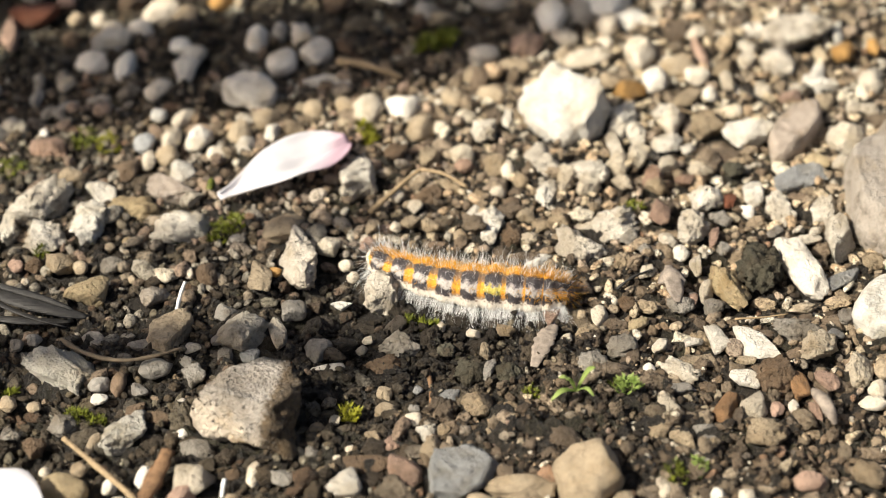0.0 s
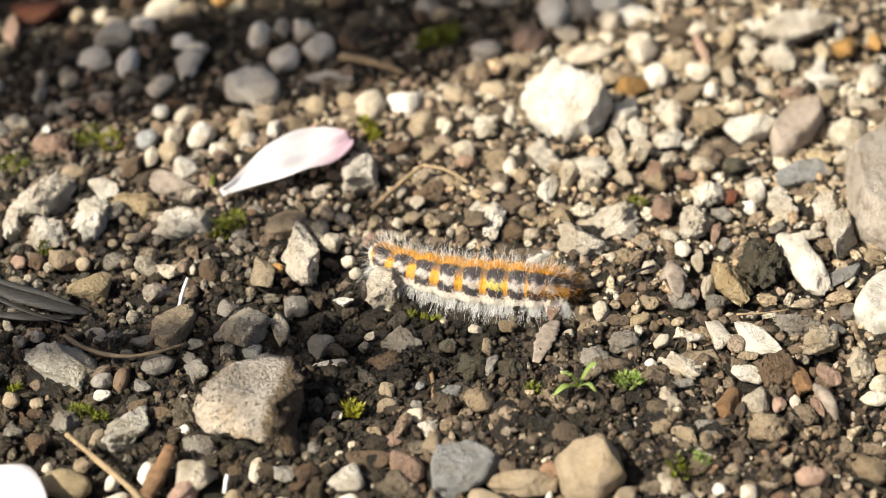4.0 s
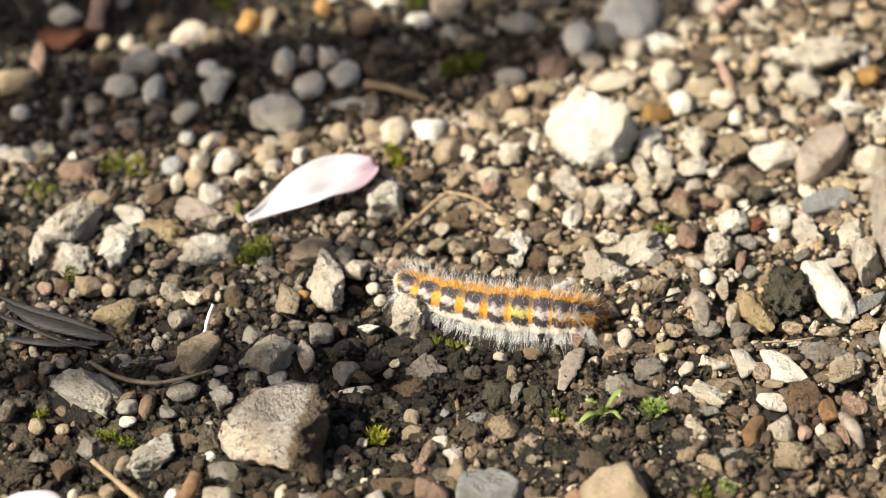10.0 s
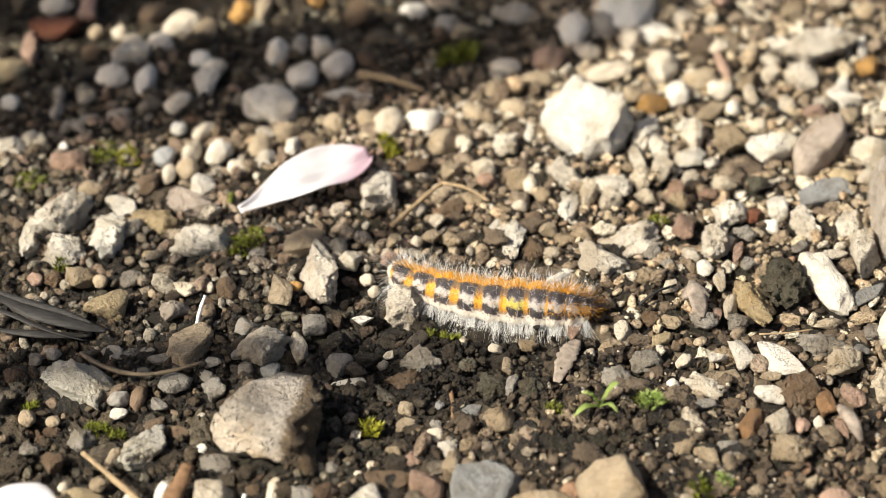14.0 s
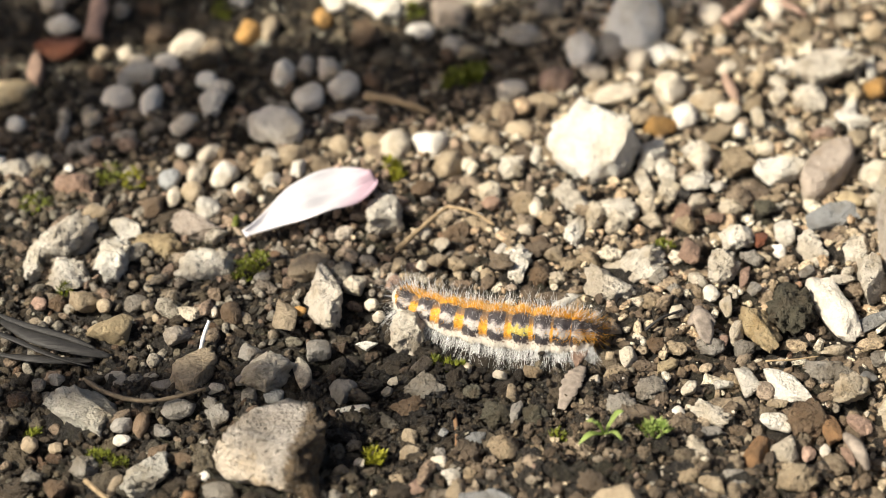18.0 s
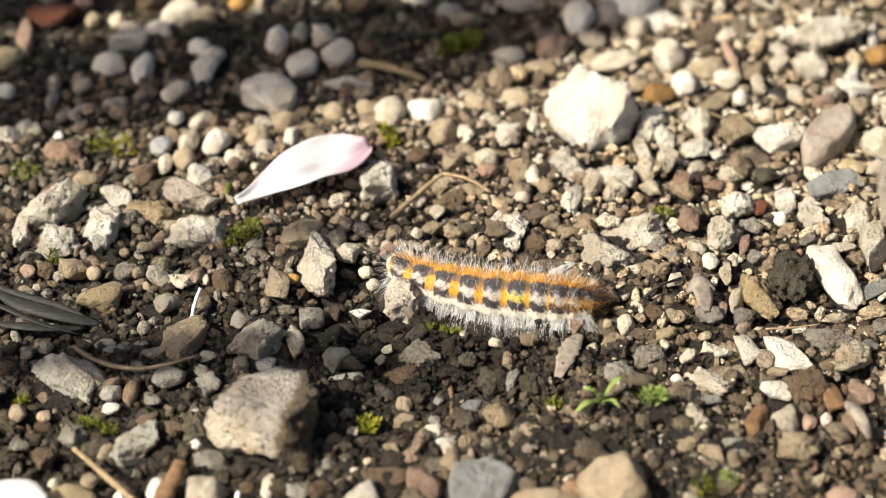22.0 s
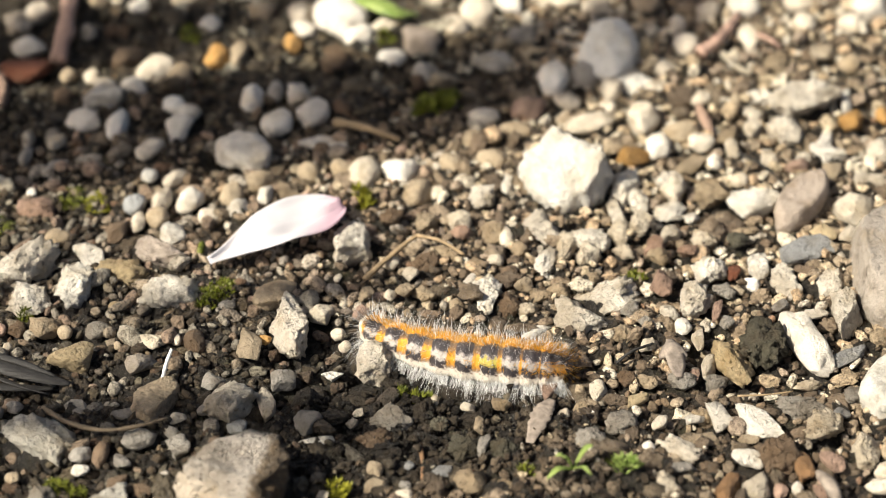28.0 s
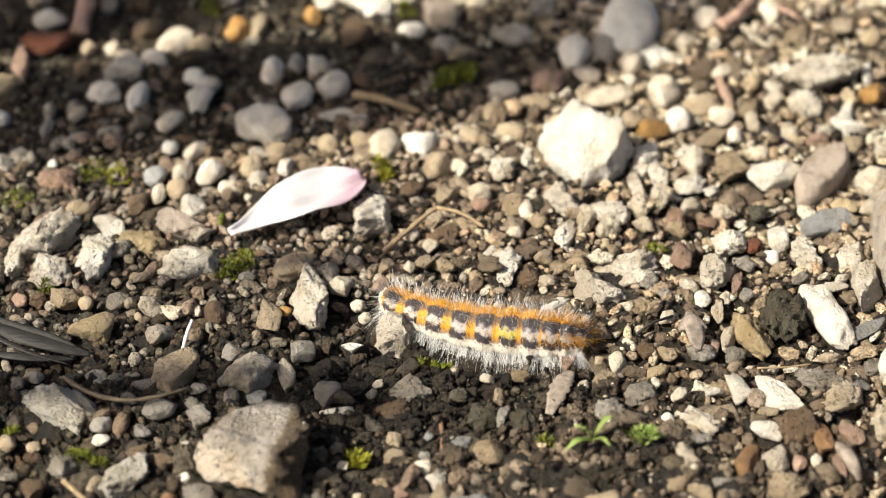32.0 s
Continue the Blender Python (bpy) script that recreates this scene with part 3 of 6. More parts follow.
rock("C", "r", 54.4, -32.7, 0.2, 1.88, 1.07, 0.80, 0, 135)
rock("T", "p", 40.2, -38.0, 0.4, 3.03, 2.24, 1.50, 19, 136)
rock("T", "p", 26.6, -37.1, 0.4, 1.99, 1.93, 1.28, 0, 137)
rock("T", "p", 29.5, -38.7, 0.4, 2.33, 1.91, 1.33, -43, 138)
rock("W", "a", 31.2, -41.7, 0.2, 1.63, 0.99, 0.73, -46, 139)
rock("S", "f", 22.0, -37.7, 0.1, 1.85, 0.57, 0.19, 0, 140)
rock("G", "p", 32.6, -37.5, 0.3, 1.96, 1.60, 1.11, -43, 141)
rock("T", "p", 51.8, -45.3, 0.5, 2.28, 2.15, 1.52, -90, 142)
rock("C", "r", 23.6, -36.4, 0.2, 1.05, 1.00, 0.79, -90, 143)
rock("W", "p", 57.0, 50.8, 0.7, 5.65, 4.04, 3.12, 32, 144)
rock("W", "p", 53.3, 43.1, 0.5, 3.08, 2.53, 1.52, -36, 145)
rock("O", "a", 63.8, 45.9, 0.4, 2.72, 1.95, 1.50, -80, 146)
rock("W", "a", 63.7, 51.1, 0.2, 4.02, 0.82, 0.65, 80, 147)
rock("O", "r", 68.6, 46.9, 0.3, 2.18, 1.08, 0.91, 86, 148)
rock("C", "r", 31.6, 46.3, 0.6, 3.67, 2.54, 2.13, 81, 149)
rock("C", "r", 33.9, 55.5, 0.3, 3.04, 1.51, 1.01, 10, 150)
rock("C", "r", 27.6, 54.5, 0.5, 2.68, 2.10, 1.78, -90, 151)
rock("C", "r", 26.3, 49.6, 0.3, 1.53, 1.48, 0.99, 0, 152)
rock("T", "r", 36.6, 42.5, 0.5, 3.25, 2.19, 1.50, 18, 153)
rock("W", "r", 33.4, 39.2, 0.5, 2.31, 2.02, 1.57, -90, 154)
rock("O", "a", 29.3, 37.2, 0.4, 2.80, 2.01, 1.26, 24, 155)
rock("C", "r", 41.0, 52.0, 0.3, 1.88, 1.46, 1.00, 28, 156)
rock("P", "r", 41.1, 47.0, 0.2, 4.52, 0.81, 0.68, -80, 157)
rock("W", "r", 51.1, 52.4, 0.3, 1.74, 1.63, 1.16, -90, 158)
rock("C", "r", 34.5, 28.4, 0.5, 3.73, 1.88, 1.60, 85, 159)
rock("T", "f", 38.1, 35.0, 0.2, 2.89, 1.74, 0.51, 23, 160)
rock("W", "r", 41.4, 35.3, 0.3, 1.41, 1.13, 0.96, -90, 161)
rock("T", "p", 40.3, 27.0, 0.6, 3.51, 3.11, 1.99, 60, 162)
rock("W", "p", 33.6, 23.3, 0.4, 2.53, 1.98, 1.18, 0, 163)
rock("W", "a", 46.1, 24.9, 0.5, 3.81, 2.85, 1.83, 30, 164)
rock("N", "s", 52.7, 24.2, 1.0, 7.26, 2.92, 2.0, 56, 165)
rock("C", "a", 60.2, 23.5, 0.6, 3.80, 2.86, 2.09, 68, 166)
rock("C", "a", 58.7, 17.3, 0.3, 1.81, 1.66, 1.13, -90, 167)
rock("C", "a", 64.3, 30.4, 0.3, 2.75, 1.61, 1.03, -30, 168)
rock("C", "a", 66.8, 37.5, 0.5, 3.02, 2.36, 1.61, 58, 169)
rock("C", "r", 64.8, 35.4, 0.3, 1.88, 1.05, 0.89, 86, 170)
rock("W", "a", 58.3, 38.6, 0.3, 4.62, 1.25, 0.98, 77, 171)
rock("H", "s", 66.2, 9.1, 1.4, 14.57, 9.10, 4.52, 88, 172)
rock("S", "f", 51.9, 13.9, 0.2, 4.77, 2.36, 0.74, 30, 173)
rock("Y", "r", 55.2, 17.7, 0.3, 2.02, 1.47, 1.06, -33, 174)
rock("W", "a", 36.6, 21.5, 0.2, 1.34, 1.18, 0.74, 0, 175)
rock("C", "p", 29.3, 20.1, 0.5, 2.49, 1.92, 1.50, -90, 176)
rock("C", "a", 33.3, 18.2, 0.3, 1.66, 1.59, 1.00, 0, 177)
rock("W", "p", 25.8, 22.2, 0.3, 4.27, 1.36, 1.05, -80, 178)
rock("W", "p", 21.8, 16.2, 0.4, 2.90, 2.24, 1.36, 0, 179)
rock("W", "p", 14.9, 18.7, 0.5, 3.52, 2.66, 1.76, -48, 180)
rock("Z", "w", 18.7, 29.8, 1.6, 7.76, 6.97, 5.34, -90, 181)
rock("W", "p", 27.3, 28.9, 0.5, 4.49, 2.38, 1.80, 76, 182)
rock("C", "r", 23.3, 45.3, 0.4, 4.18, 2.11, 1.44, 16, 183)
rock("C", "r", 6.9, 46.6, 0.4, 2.77, 2.09, 1.44, 26, 184)
rock("T", "r", 11.7, 43.4, 0.4, 2.75, 1.89, 1.28, 0, 185)
rock("P", "r", 13.7, 49.4, 0.6, 3.33, 2.51, 1.84, 49, 186)
rock("W", "r", 18.2, 57.2, 0.6, 3.99, 2.50, 2.11, 83, 187)
rock("G", "r", 23.8, 58.7, 0.6, 2.96, 2.76, 1.96, -90, 188)
rock("C", "r", 20.1, 51.6, 0.3, 2.34, 1.57, 1.08, -23, 189)
rock("W", "f", -17.5, 40.9, 0.1, 4.07, 1.56, 0.44, -8, 190)
rock("C", "r", -11.1, 32.4, 0.6, 3.18, 2.49, 2.06, 79, 191)
rock("T", "r", -14.3, 33.7, 0.4, 2.04, 1.73, 1.40, -90, 192)
rock("W", "r", -5.7, 33.2, 0.5, 2.86, 2.57, 1.77, 0, 193)
rock("T", "r", -3.0, 28.0, 0.5, 2.41, 2.13, 1.67, -90, 194)
rock("T", "r", -19.3, 33.0, 0.4, 1.92, 1.82, 1.32, -90, 195)
rock("W", "p", 6.6, 26.5, 0.4, 2.74, 2.26, 1.39, 32, 196)
rock("T", "r", 7.9, 35.9, 0.4, 2.60, 2.00, 1.48, -48, 197)
rock("T", "r", 5.4, 41.3, 0.4, 2.03, 1.99, 1.35, 0, 198)
rock("T", "r", 1.8, 34.6, 0.4, 2.15, 1.82, 1.48, -90, 199)
rock("Z", "p", -12.3, 15.0, 0.8, 4.99, 3.25, 2.5, 60, 200)
rock("C", "r", 9.8, 17.6, 0.3, 2.42, 1.08, 0.92, 85, 201)
rock("C", "r", 0.0, 27.9, 0.3, 1.36, 1.11, 0.94, -90, 202)
rock("W", "p", 6.6, 3.7, 0.5, 4.34, 2.09, 1.62, 85, 203)
rock("W", "a", 4.2, 7.3, 0.2, 2.75, 0.87, 0.65, 59, 204)
rock("W", "p", 15.2, 11.3, 0.4, 2.87, 1.68, 1.27, 76, 205)
rock("C", "p", 18.1, 14.2, 0.4, 3.28, 1.67, 1.28, 80, 206)
rock("C", "p", 21.3, 13.1, 0.4, 2.10, 1.89, 1.28, -90, 207)
rock("Z", "p", -8.7, -10.0, 0.9, 3.34, 3.19, 2.27, 52, 208)
rock("G", "a", -17.9, 4.0, 0.3, 1.73, 1.45, 0.96, 29, 209)
rock("C", "a", -16.0, 0.8, 0.3, 1.67, 1.47, 0.95, 0, 210)
rock("C", "r", -13.5, -3.4, 0.2, 1.02, 1.02, 0.73, 0, 211)
rock("C", "r", -12.5, -5.8, 0.2, 0.91, 0.86, 0.66, -90, 212)
rock("L", "f", -13.9, -11.6, 0.1, 1.54, 0.98, 0.31, 8, 213)
rock("C", "r", -0.5, -16.5, 0.2, 0.79, 0.68, 0.58, -90, 214)
rock("C", "a", 3.8, -18.0, 0.2, 0.98, 0.90, 0.60, 0, 215)
rock("W", "p", 23.1, 3.7, 0.4, 5.11, 2.83, 1.78, 18, 216)
rock("W", "p", 19.4, -1.1, 0.5, 4.12, 3.18, 2.17, -11, 217)
rock("W", "a", 13.4, -3.0, 0.2, 2.59, 0.84, 0.57, 28, 218)
rock("P", "f", 14.3, -14.9, 0.2, 2.38, 1.16, 0.51, 80, 219)
rock("W", "p", 37.7, 8.8, 0.75, 2.59, 2.34, 1.82, 56, 220)
rock("W", "p", 35.3, 2.8, 0.75, 2.92, 2.40, 2.17, -90, 221)
rock("W", "a", 44.6, 10.4, 0.60, 2.59, 1.48, 1.40, -81, 222)
rock("W", "p", 48.0, 6.0, 0.75, 2.73, 2.40, 1.81, -31, 223)
rock("W", "r", 43.4, 6.5, 0.3, 1.26, 1.13, 0.89, -90, 224)
rock("W", "p", 54.1, 6.2, 0.60, 2.36, 2.01, 1.58, 52, 225)
rock("W", "p", 55.5, -0.3, 0.75, 4.57, 2.32, 2.15, 81, 226)
rock("W", "r", 49.3, -6.0, 0.4, 6.58, 2.6, 2.3, -73, 227)
rock("W", "p", 51.3, 0.3, 0.2, 2.13, 1.17, 0.74, 22, 228)
rock("P", "a", 30.9, 6.9, 0.4, 2.78, 1.62, 1.29, 85, 229)
rock("R", "a", 41.3, 9.3, 0.2, 1.69, 0.98, 0.78, 86, 230)
rock("M", "c", 43.3, -6.4, 0.8, 4.65, 3.43, 2.57, -90, 231)
rock("Y", "p", 39.3, -10.1, 0.6, 4.54, 2.61, 1.86, -56, 232)
rock("W", "r", 33.1, -2.5, 0.3, 1.40, 1.18, 1.00, -90, 233)
rock("C", "a", 31.6, 0.7, 0.3, 1.57, 1.43, 1.02, -90, 234)
rock("S", "f", 54.5, -8.3, 0.1, 3.43, 1.40, 0.49, 41, 235)
rock("V", "s", 62.4, -15.9, 0.7, 8.08, 6.72, 2.47, 34, 236)
rock("G", "p", 32.0, -13.1, 0.3, 1.99, 1.69, 1.07, 0, 237)
rock("C", "a", 28.0, -5.9, 0.2, 1.24, 1.17, 0.81, -90, 238)
rock("C", "r", -69.5, 75.0, 0.5, 2.48, 2.35, 1.60, -90, 239)
rock("C", "r", -66.7, 78.0, 0.5, 2.76, 2.09, 1.53, 58, 240)
rock("L", "r", -66.5, 67.7, 0.4, 2.77, 2.29, 1.49, 0, 241)
rock("T", "r", -57.3, 82.1, 0.4, 1.91, 1.90, 1.22, 0, 242)
rock("C", "r", -53.7, 83.7, 0.4, 2.29, 2.15, 1.47, -90, 243)
rock("L", "r", -50.0, 80.2, 0.4, 2.18, 1.88, 1.21, 0, 244)
rock("G", "r", -57.4, 71.9, 0.4, 1.83, 1.40, 1.19, -90, 245)
rock("L", "r", -37.6, 74.1, 0.4, 2.08, 1.87, 1.35, -90, 246)
rock("O", "r", -35.8, 64.2, 0.5, 2.71, 2.10, 1.79, -90, 247)
rock("T", "r", -32.3, 65.6, 0.4, 3.96, 1.38, 1.17, 85, 248)
rock("T", "r", -41.2, 58.6, 0.4, 2.07, 1.89, 1.38, -90, 249)
rock("L", "r", -34.2, 85.2, 0.4, 5.38, 2.29, 1.47, 0, 250)
rock("W", "r", -16.3, 75.3, 0.9, 5.83, 3.89, 2.88, -54, 251)
rock("W", "r", -13.0, 70.0, 0.5, 2.80, 2.47, 1.73, 55, 252)
rock("W", "r", -22.0, 72.8, 0.4, 2.24, 1.64, 1.19, -51, 253)
rock("O", "r", -23.7, 68.6, 0.4, 2.03, 1.66, 1.33, -90, 254)
rock("C", "r", -22.8, 77.8, 0.5, 2.47, 2.36, 1.61, -90, 255)
rock("C", "r", -8.6, 73.2, 0.4, 3.12, 1.73, 1.19, 31, 256)
rock("N", "a", -3.4, 68.9, 0.7, 4.64, 3.44, 2.29, -55, 257)
rock("C", "r", 3.0, 72.8, 0.5, 2.55, 2.43, 1.67, -90, 258)
rock("C", "r", 6.4, 77.0, 0.7, 3.70, 2.83, 2.41, -90, 259)
rock("W", "r", 11.7, 81.4, 0.6, 4.63, 2.24, 1.86, -77, 260)
rock("C", "r", 19.8, 82.0, 0.6, 4.57, 2.81, 1.86, -23, 261)
rock("L", "r", -7.5, 64.1, 0.3, 2.38, 1.76, 1.16, 0, 262)
rock("G", "r", 8.9, 62.4, 0.5, 3.28, 2.33, 1.55, 0, 263)
rock("W", "r", 18.2, 58.6, 0.5, 3.59, 2.18, 1.76, 69, 264)
rock("L", "r", 27.2, 63.4, 1.2, 7.14, 4.91, 4.12, 82, 265)
rock("Y", "r", 33.7, 66.3, 0.4, 3.28, 1.56, 1.33, 86, 266)
rock("C", "r", 40.1, 66.7, 0.6, 2.97, 2.39, 1.95, -90, 267)
rock("W", "r", 50.9, 78.7, 0.6, 2.87, 2.84, 1.85, -90, 268)
rock("C", "r", 45.0, 77.8, 0.5, 2.48, 1.98, 1.60, -90, 269)
rock("C", "r", 39.4, 73.1, 0.3, 3.00, 1.31, 1.11, 86, 270)
rock("W", "r", 72.1, 79.7, 0.6, 3.64, 3.09, 2.10, -44, 271)
rock("L", "r", 31.0, 55.9, 0.5, 3.22, 2.27, 1.52, 0, 272)
rock("C", "r", 50.5, 69.3, 0.5, 3.51, 1.85, 1.57, 86, 273)
rock("C", "r", 60.3, 73.4, 0.5, 2.45, 1.87, 1.59, -90, 274)
rock("C", "r", 67.8, 73.3, 0.5, 2.45, 2.05, 1.59, -90, 275)
rock("C", "r", -40.8, -48.2, 0.3, 2.28, 1.12, 0.88, 35, 276)
rock("C", "r", -42.2, -50.2, 0.3, 1.71, 1.15, 0.87, 0, 277)
rock("Y", "r", -38.4, -50.1, 0.2, 1.37, 0.92, 0.70, 0, 278)
rock("P", "r", -32.8, -47.6, 0.4, 3.86, 1.49, 1.23, 61, 279)
rock("U", "r", -25.3, -50.0, 0.4, 2.40, 1.83, 1.40, 0, 280)
rock("T", "r", -26.4, -48.0, 0.3, 1.46, 1.38, 1.11, -90, 281)
rock("C", "r", -20.5, -49.2, 0.3, 1.44, 1.22, 0.93, 0, 282)
rock("C", "r", -15.0, -50.5, 0.4, 2.46, 1.59, 1.22, 0, 283)
rock("L", "r", -12.3, -48.4, 0.2, 1.37, 0.99, 0.76, 0, 284)
rock("W", "r", -8.0, -50.4, 0.2, 1.23, 0.99, 0.75, 0, 285)
rock("T", "r", 17.2, -45.3, 1.1, 4.99, 4.59, 3.73, 72, 286)
rock("T", "r", 8.9, -46.3, 0.4, 4.57, 1.78, 1.35, 0, 287)
rock("T", "r", 4.9, -50.6, 0.5, 3.26, 2.23, 1.74, -30, 288)
rock("T", "r", 20.8, -50.0, 0.4, 3.19, 1.53, 1.28, 70, 289)
rock("W", "r", 12.1, -48.2, 0.1, 0.86, 0.45, 0.38, 83, 290)
rock("C", "r", 26.3, -46.6, 0.3, 1.60, 1.19, 1.00, -73, 291)
rock("G", "r", 28.9, -49.6, 0.3, 1.14, 1.03, 0.87, -90, 292)
rock("C", "r", 36.4, -48.5, 0.3, 1.38, 1.24, 1.05, -90, 293)
rock("L", "r", 32.9, -48.2, 0.3, 1.23, 1.05, 0.88, -76, 294)
rock("T", "r", 47.6, -51.4, 0.3, 1.70, 1.52, 1.16, 0, 295)
rock("P", "r", 44.3, -46.2, 0.3, 2.08, 1.40, 1.06, 0, 296)
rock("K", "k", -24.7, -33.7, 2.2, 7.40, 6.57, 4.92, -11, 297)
rock("Y", "r", -71.7, 48.7, 0.5, 3.44, 2.28, 1.52, 12, 298)
rock("C", "r", -6.7, 4.8, 0.2, 0.95, 0.88, 0.68, -90, 299)
rock("T", "a", -4.6, 5.4, 0.3, 1.45, 1.40, 0.90, 0, 300)
rock("T", "p", -1.7, 4.9, 0.2, 1.65, 1.29, 0.81, -25, 301)
rock("T", "r", 2.5, 2.0, 0.3, 1.23, 1.20, 0.88, -90, 302)
rock("B", "p", 9.7, 2.1, 0.4, 2.09, 1.76, 1.24, 70, 303)
rock("T", "a", 11.9, 6.9, 0.3, 1.51, 1.45, 0.97, -90, 304)
rock("B", "a", 10.0, 9.6, 0.3, 1.32, 1.22, 0.85, -90, 305)
rock("T", "p", 5.5, 11.1, 0.3, 1.47, 1.45, 0.89, 0, 306)
rock("T", "p", 1.5, 13.8, 0.3, 2.24, 1.38, 0.90, -37, 307)
rock("B", "p", -1.8, 11.8, 0.3, 1.99, 1.49, 0.96, 35, 308)
rock("C", "r", -6.7, 11.5, 0.3, 1.23, 1.18, 0.83, 0, 309)
rock("T", "p", 14.2, 4.6, 0.3, 1.60, 1.41, 0.88, 0, 310)
rock("T", "a", -9.9, 4.9, 0.3, 1.29, 1.20, 0.84, -90, 311)
rock("P", "a", -10.6, 1.1, 0.2, 1.27, 1.19, 0.83, -90, 312)
rock("C", "a", -3.9, 9.3, 0.2, 1.22, 1.22, 0.78, 0, 313)
rock("C", "r", 8.0, 12.3, 0.3, 1.23, 1.18, 0.84, 0, 314)
rock("T", "r", 11.5, 14.6, 0.3, 1.29, 1.24, 0.91, -90, 315)
rock("P", "r", 3.2, 18.5, 0.3, 1.42, 1.21, 0.85, 0, 316)
rock("T", "p", -1.7, 20.6, 0.3, 1.67, 1.62, 0.98, 0, 317)
rock("B", "p", -6.8, 21.9, 0.3, 2.03, 1.77, 1.11, 41, 318)
rock("T", "p", 8.2, -17.4, 0.2, 1.36, 1.19, 0.77, 0, 319)
rock("C", "a", 16.1, -19.2, 0.2, 0.83, 0.81, 0.54, 0, 320)
rock("T", "p", 18.3, -18.2, 0.2, 1.10, 0.98, 0.70, -90, 321)
rock("W", "a", 19.7, -19.5, 0.1, 0.72, 0.67, 0.48, -90, 322)
rock("C", "a", -10.3, -18.7, 0.1, 0.75, 0.67, 0.45, 0, 323)
rock("M", "c", 0.2, -21.3, 0.2, 1.34, 1.19, 0.73, 0, 324)
rock("G", "a", -11.0, -20.9, 0.2, 0.82, 0.80, 0.54, 0, 325)
rock("T", "p", -16.5, -35.3, 0.2, 1.29, 1.10, 0.73, 0, 326)
rock("C", "a", -14.2, -33.8, 0.2, 0.76, 0.72, 0.52, -90, 327)
rock("C", "r", -12.1, -39.0, 0.2, 0.68, 0.60, 0.51, -90, 328)
rock("G", "p", -17.0, -39.4, 0.2, 1.13, 0.99, 0.66, 0, 329)
rock("S", "a", -3.6, -28.4, 0.1, 0.78, 0.65, 0.47, 46, 330)
rock("G", "a", -4.1, -32.1, 0.2, 0.79, 0.76, 0.52, 0, 331)
rock("T", "p", -9.3, -36.6, 0.2, 1.14, 1.01, 0.67, 0, 332)
rock("T", "p", -0.6, -35.9, 0.2, 1.07, 1.01, 0.67, 0, 333)
rock("T", "p", 2.2, -37.8, -0.9, 1.71, 1.17, 0.62, 0, 334)
rock("C", "r", -13.7, -40.4, 0.1, 0.56, 0.55, 0.42, 0, 335)
rock("T", "p", -14.8, -42.4, 0.2, 1.47, 1.06, 0.71, 0, 336)
rock("N", "c", 14.9, -36.5, -0.9, 2.14, 1.96, 0.98, 0, 337)
rock("T", "c", 8.0, -32.3, -0.9, 2.44, 2.13, 1.09, 29, 338)
rock("N", "c", 12.2, -37.4, -0.9, 1.99, 1.87, 0.94, 0, 339)
rock("T", "c", 5.8, -36.2, -0.9, 1.86, 1.79, 0.90, 0, 340)
rock("P", "c", 18.9, -40.8, -0.9, 2.11, 1.84, 0.93, 0, 341)
rock("G", "c", 10.8, -34.0, -0.9, 1.47, 1.44, 0.74, -90, 342)
rock("G", "c", 19.4, -23.9, 0.4, 2.22, 1.99, 1.22, 0, 343)
rock("G", "c", 23.3, -20.9, 0.3, 2.29, 1.81, 1.12, 23, 344)
rock("M", "c", 8.2, -25.7, 0.3, 1.84, 1.80, 1.11, 0, 345)
rock("M", "c", 3.1, -25.6, 0.4, 2.21, 1.98, 1.22, 0, 346)
rock("T", "r", -46.8, 1.3, 0.2, 0.85, 0.80, 0.61, -90, 347)
rock("B", "p", -57.0, -2.1, 0.2, 1.29, 1.26, 0.80, -90, 348)
rock("P", "r", -59.5, -2.3, 0.2, 1.12, 1.10, 0.80, -90, 349)
rock("G", "p", -45.9, -2.7, 0.3, 1.65, 1.48, 0.92, 0, 350)
rock("C", "r", -57.7, -5.6, 0.1, 0.69, 0.62, 0.50, -90, 351)
rock("G", "a", -54.8, -17.5, 0.2, 1.21, 1.10, 0.72, 0, 352)
rock("G", "a", -57.0, -18.5, 0.2, 0.98, 0.91, 0.60, 0, 353)
rock("G", "f", -46.9, -17.6, 0.1, 1.67, 1.27, 0.41, -13, 354)
rock("G", "f", -42.3, -16.9, 0.1, 1.14, 0.74, 0.24, -10, 355)
rock("G", "f", -40.3, -18.9, 0.1, 1.97, 0.95, 0.30, 10, 356)
rock("W", "a", -34.1, -29.8, 0.1, 0.73, 0.60, 0.41, 0, 357)
rock("G", "a", -39.7, -27.6, 0.2, 1.47, 1.00, 0.70, -34, 358)
rock("B", "a", -39.8, -31.1, 0.2, 1.50, 0.84, 0.58, 24, 359)
rock("B", "a", -36.6, -32.9, 0.2, 1.51, 1.10, 0.75, 0, 360)
rock("T", "r", -52.9, -30.4, 0.2, 0.94, 0.92, 0.68, 0, 361)
rock("G", "p", -55.1, -35.3, 0.3, 1.29, 1.28, 0.84, 0, 362)
rock("T", "r", -45.7, -41.6, 0.3, 1.12, 1.11, 0.84, 0, 363)
rock("W", "r", -33.4, -35.8, 0.2, 0.79, 0.73, 0.55, 0, 364)
rock("W", "a", -32.2, -33.4, 0.2, 0.79, 0.76, 0.52, 0, 365)
rock("B", "a", -26.6, -43.0, 0.2, 0.98, 0.97, 0.67, 0, 366)
rock("G", "a", -30.2, -18.2, 0.2, 0.99, 0.98, 0.66, -90, 367)
rock("G", "p", -28.9, -21.6, 0.3, 1.86, 1.12, 0.87, 85, 368)
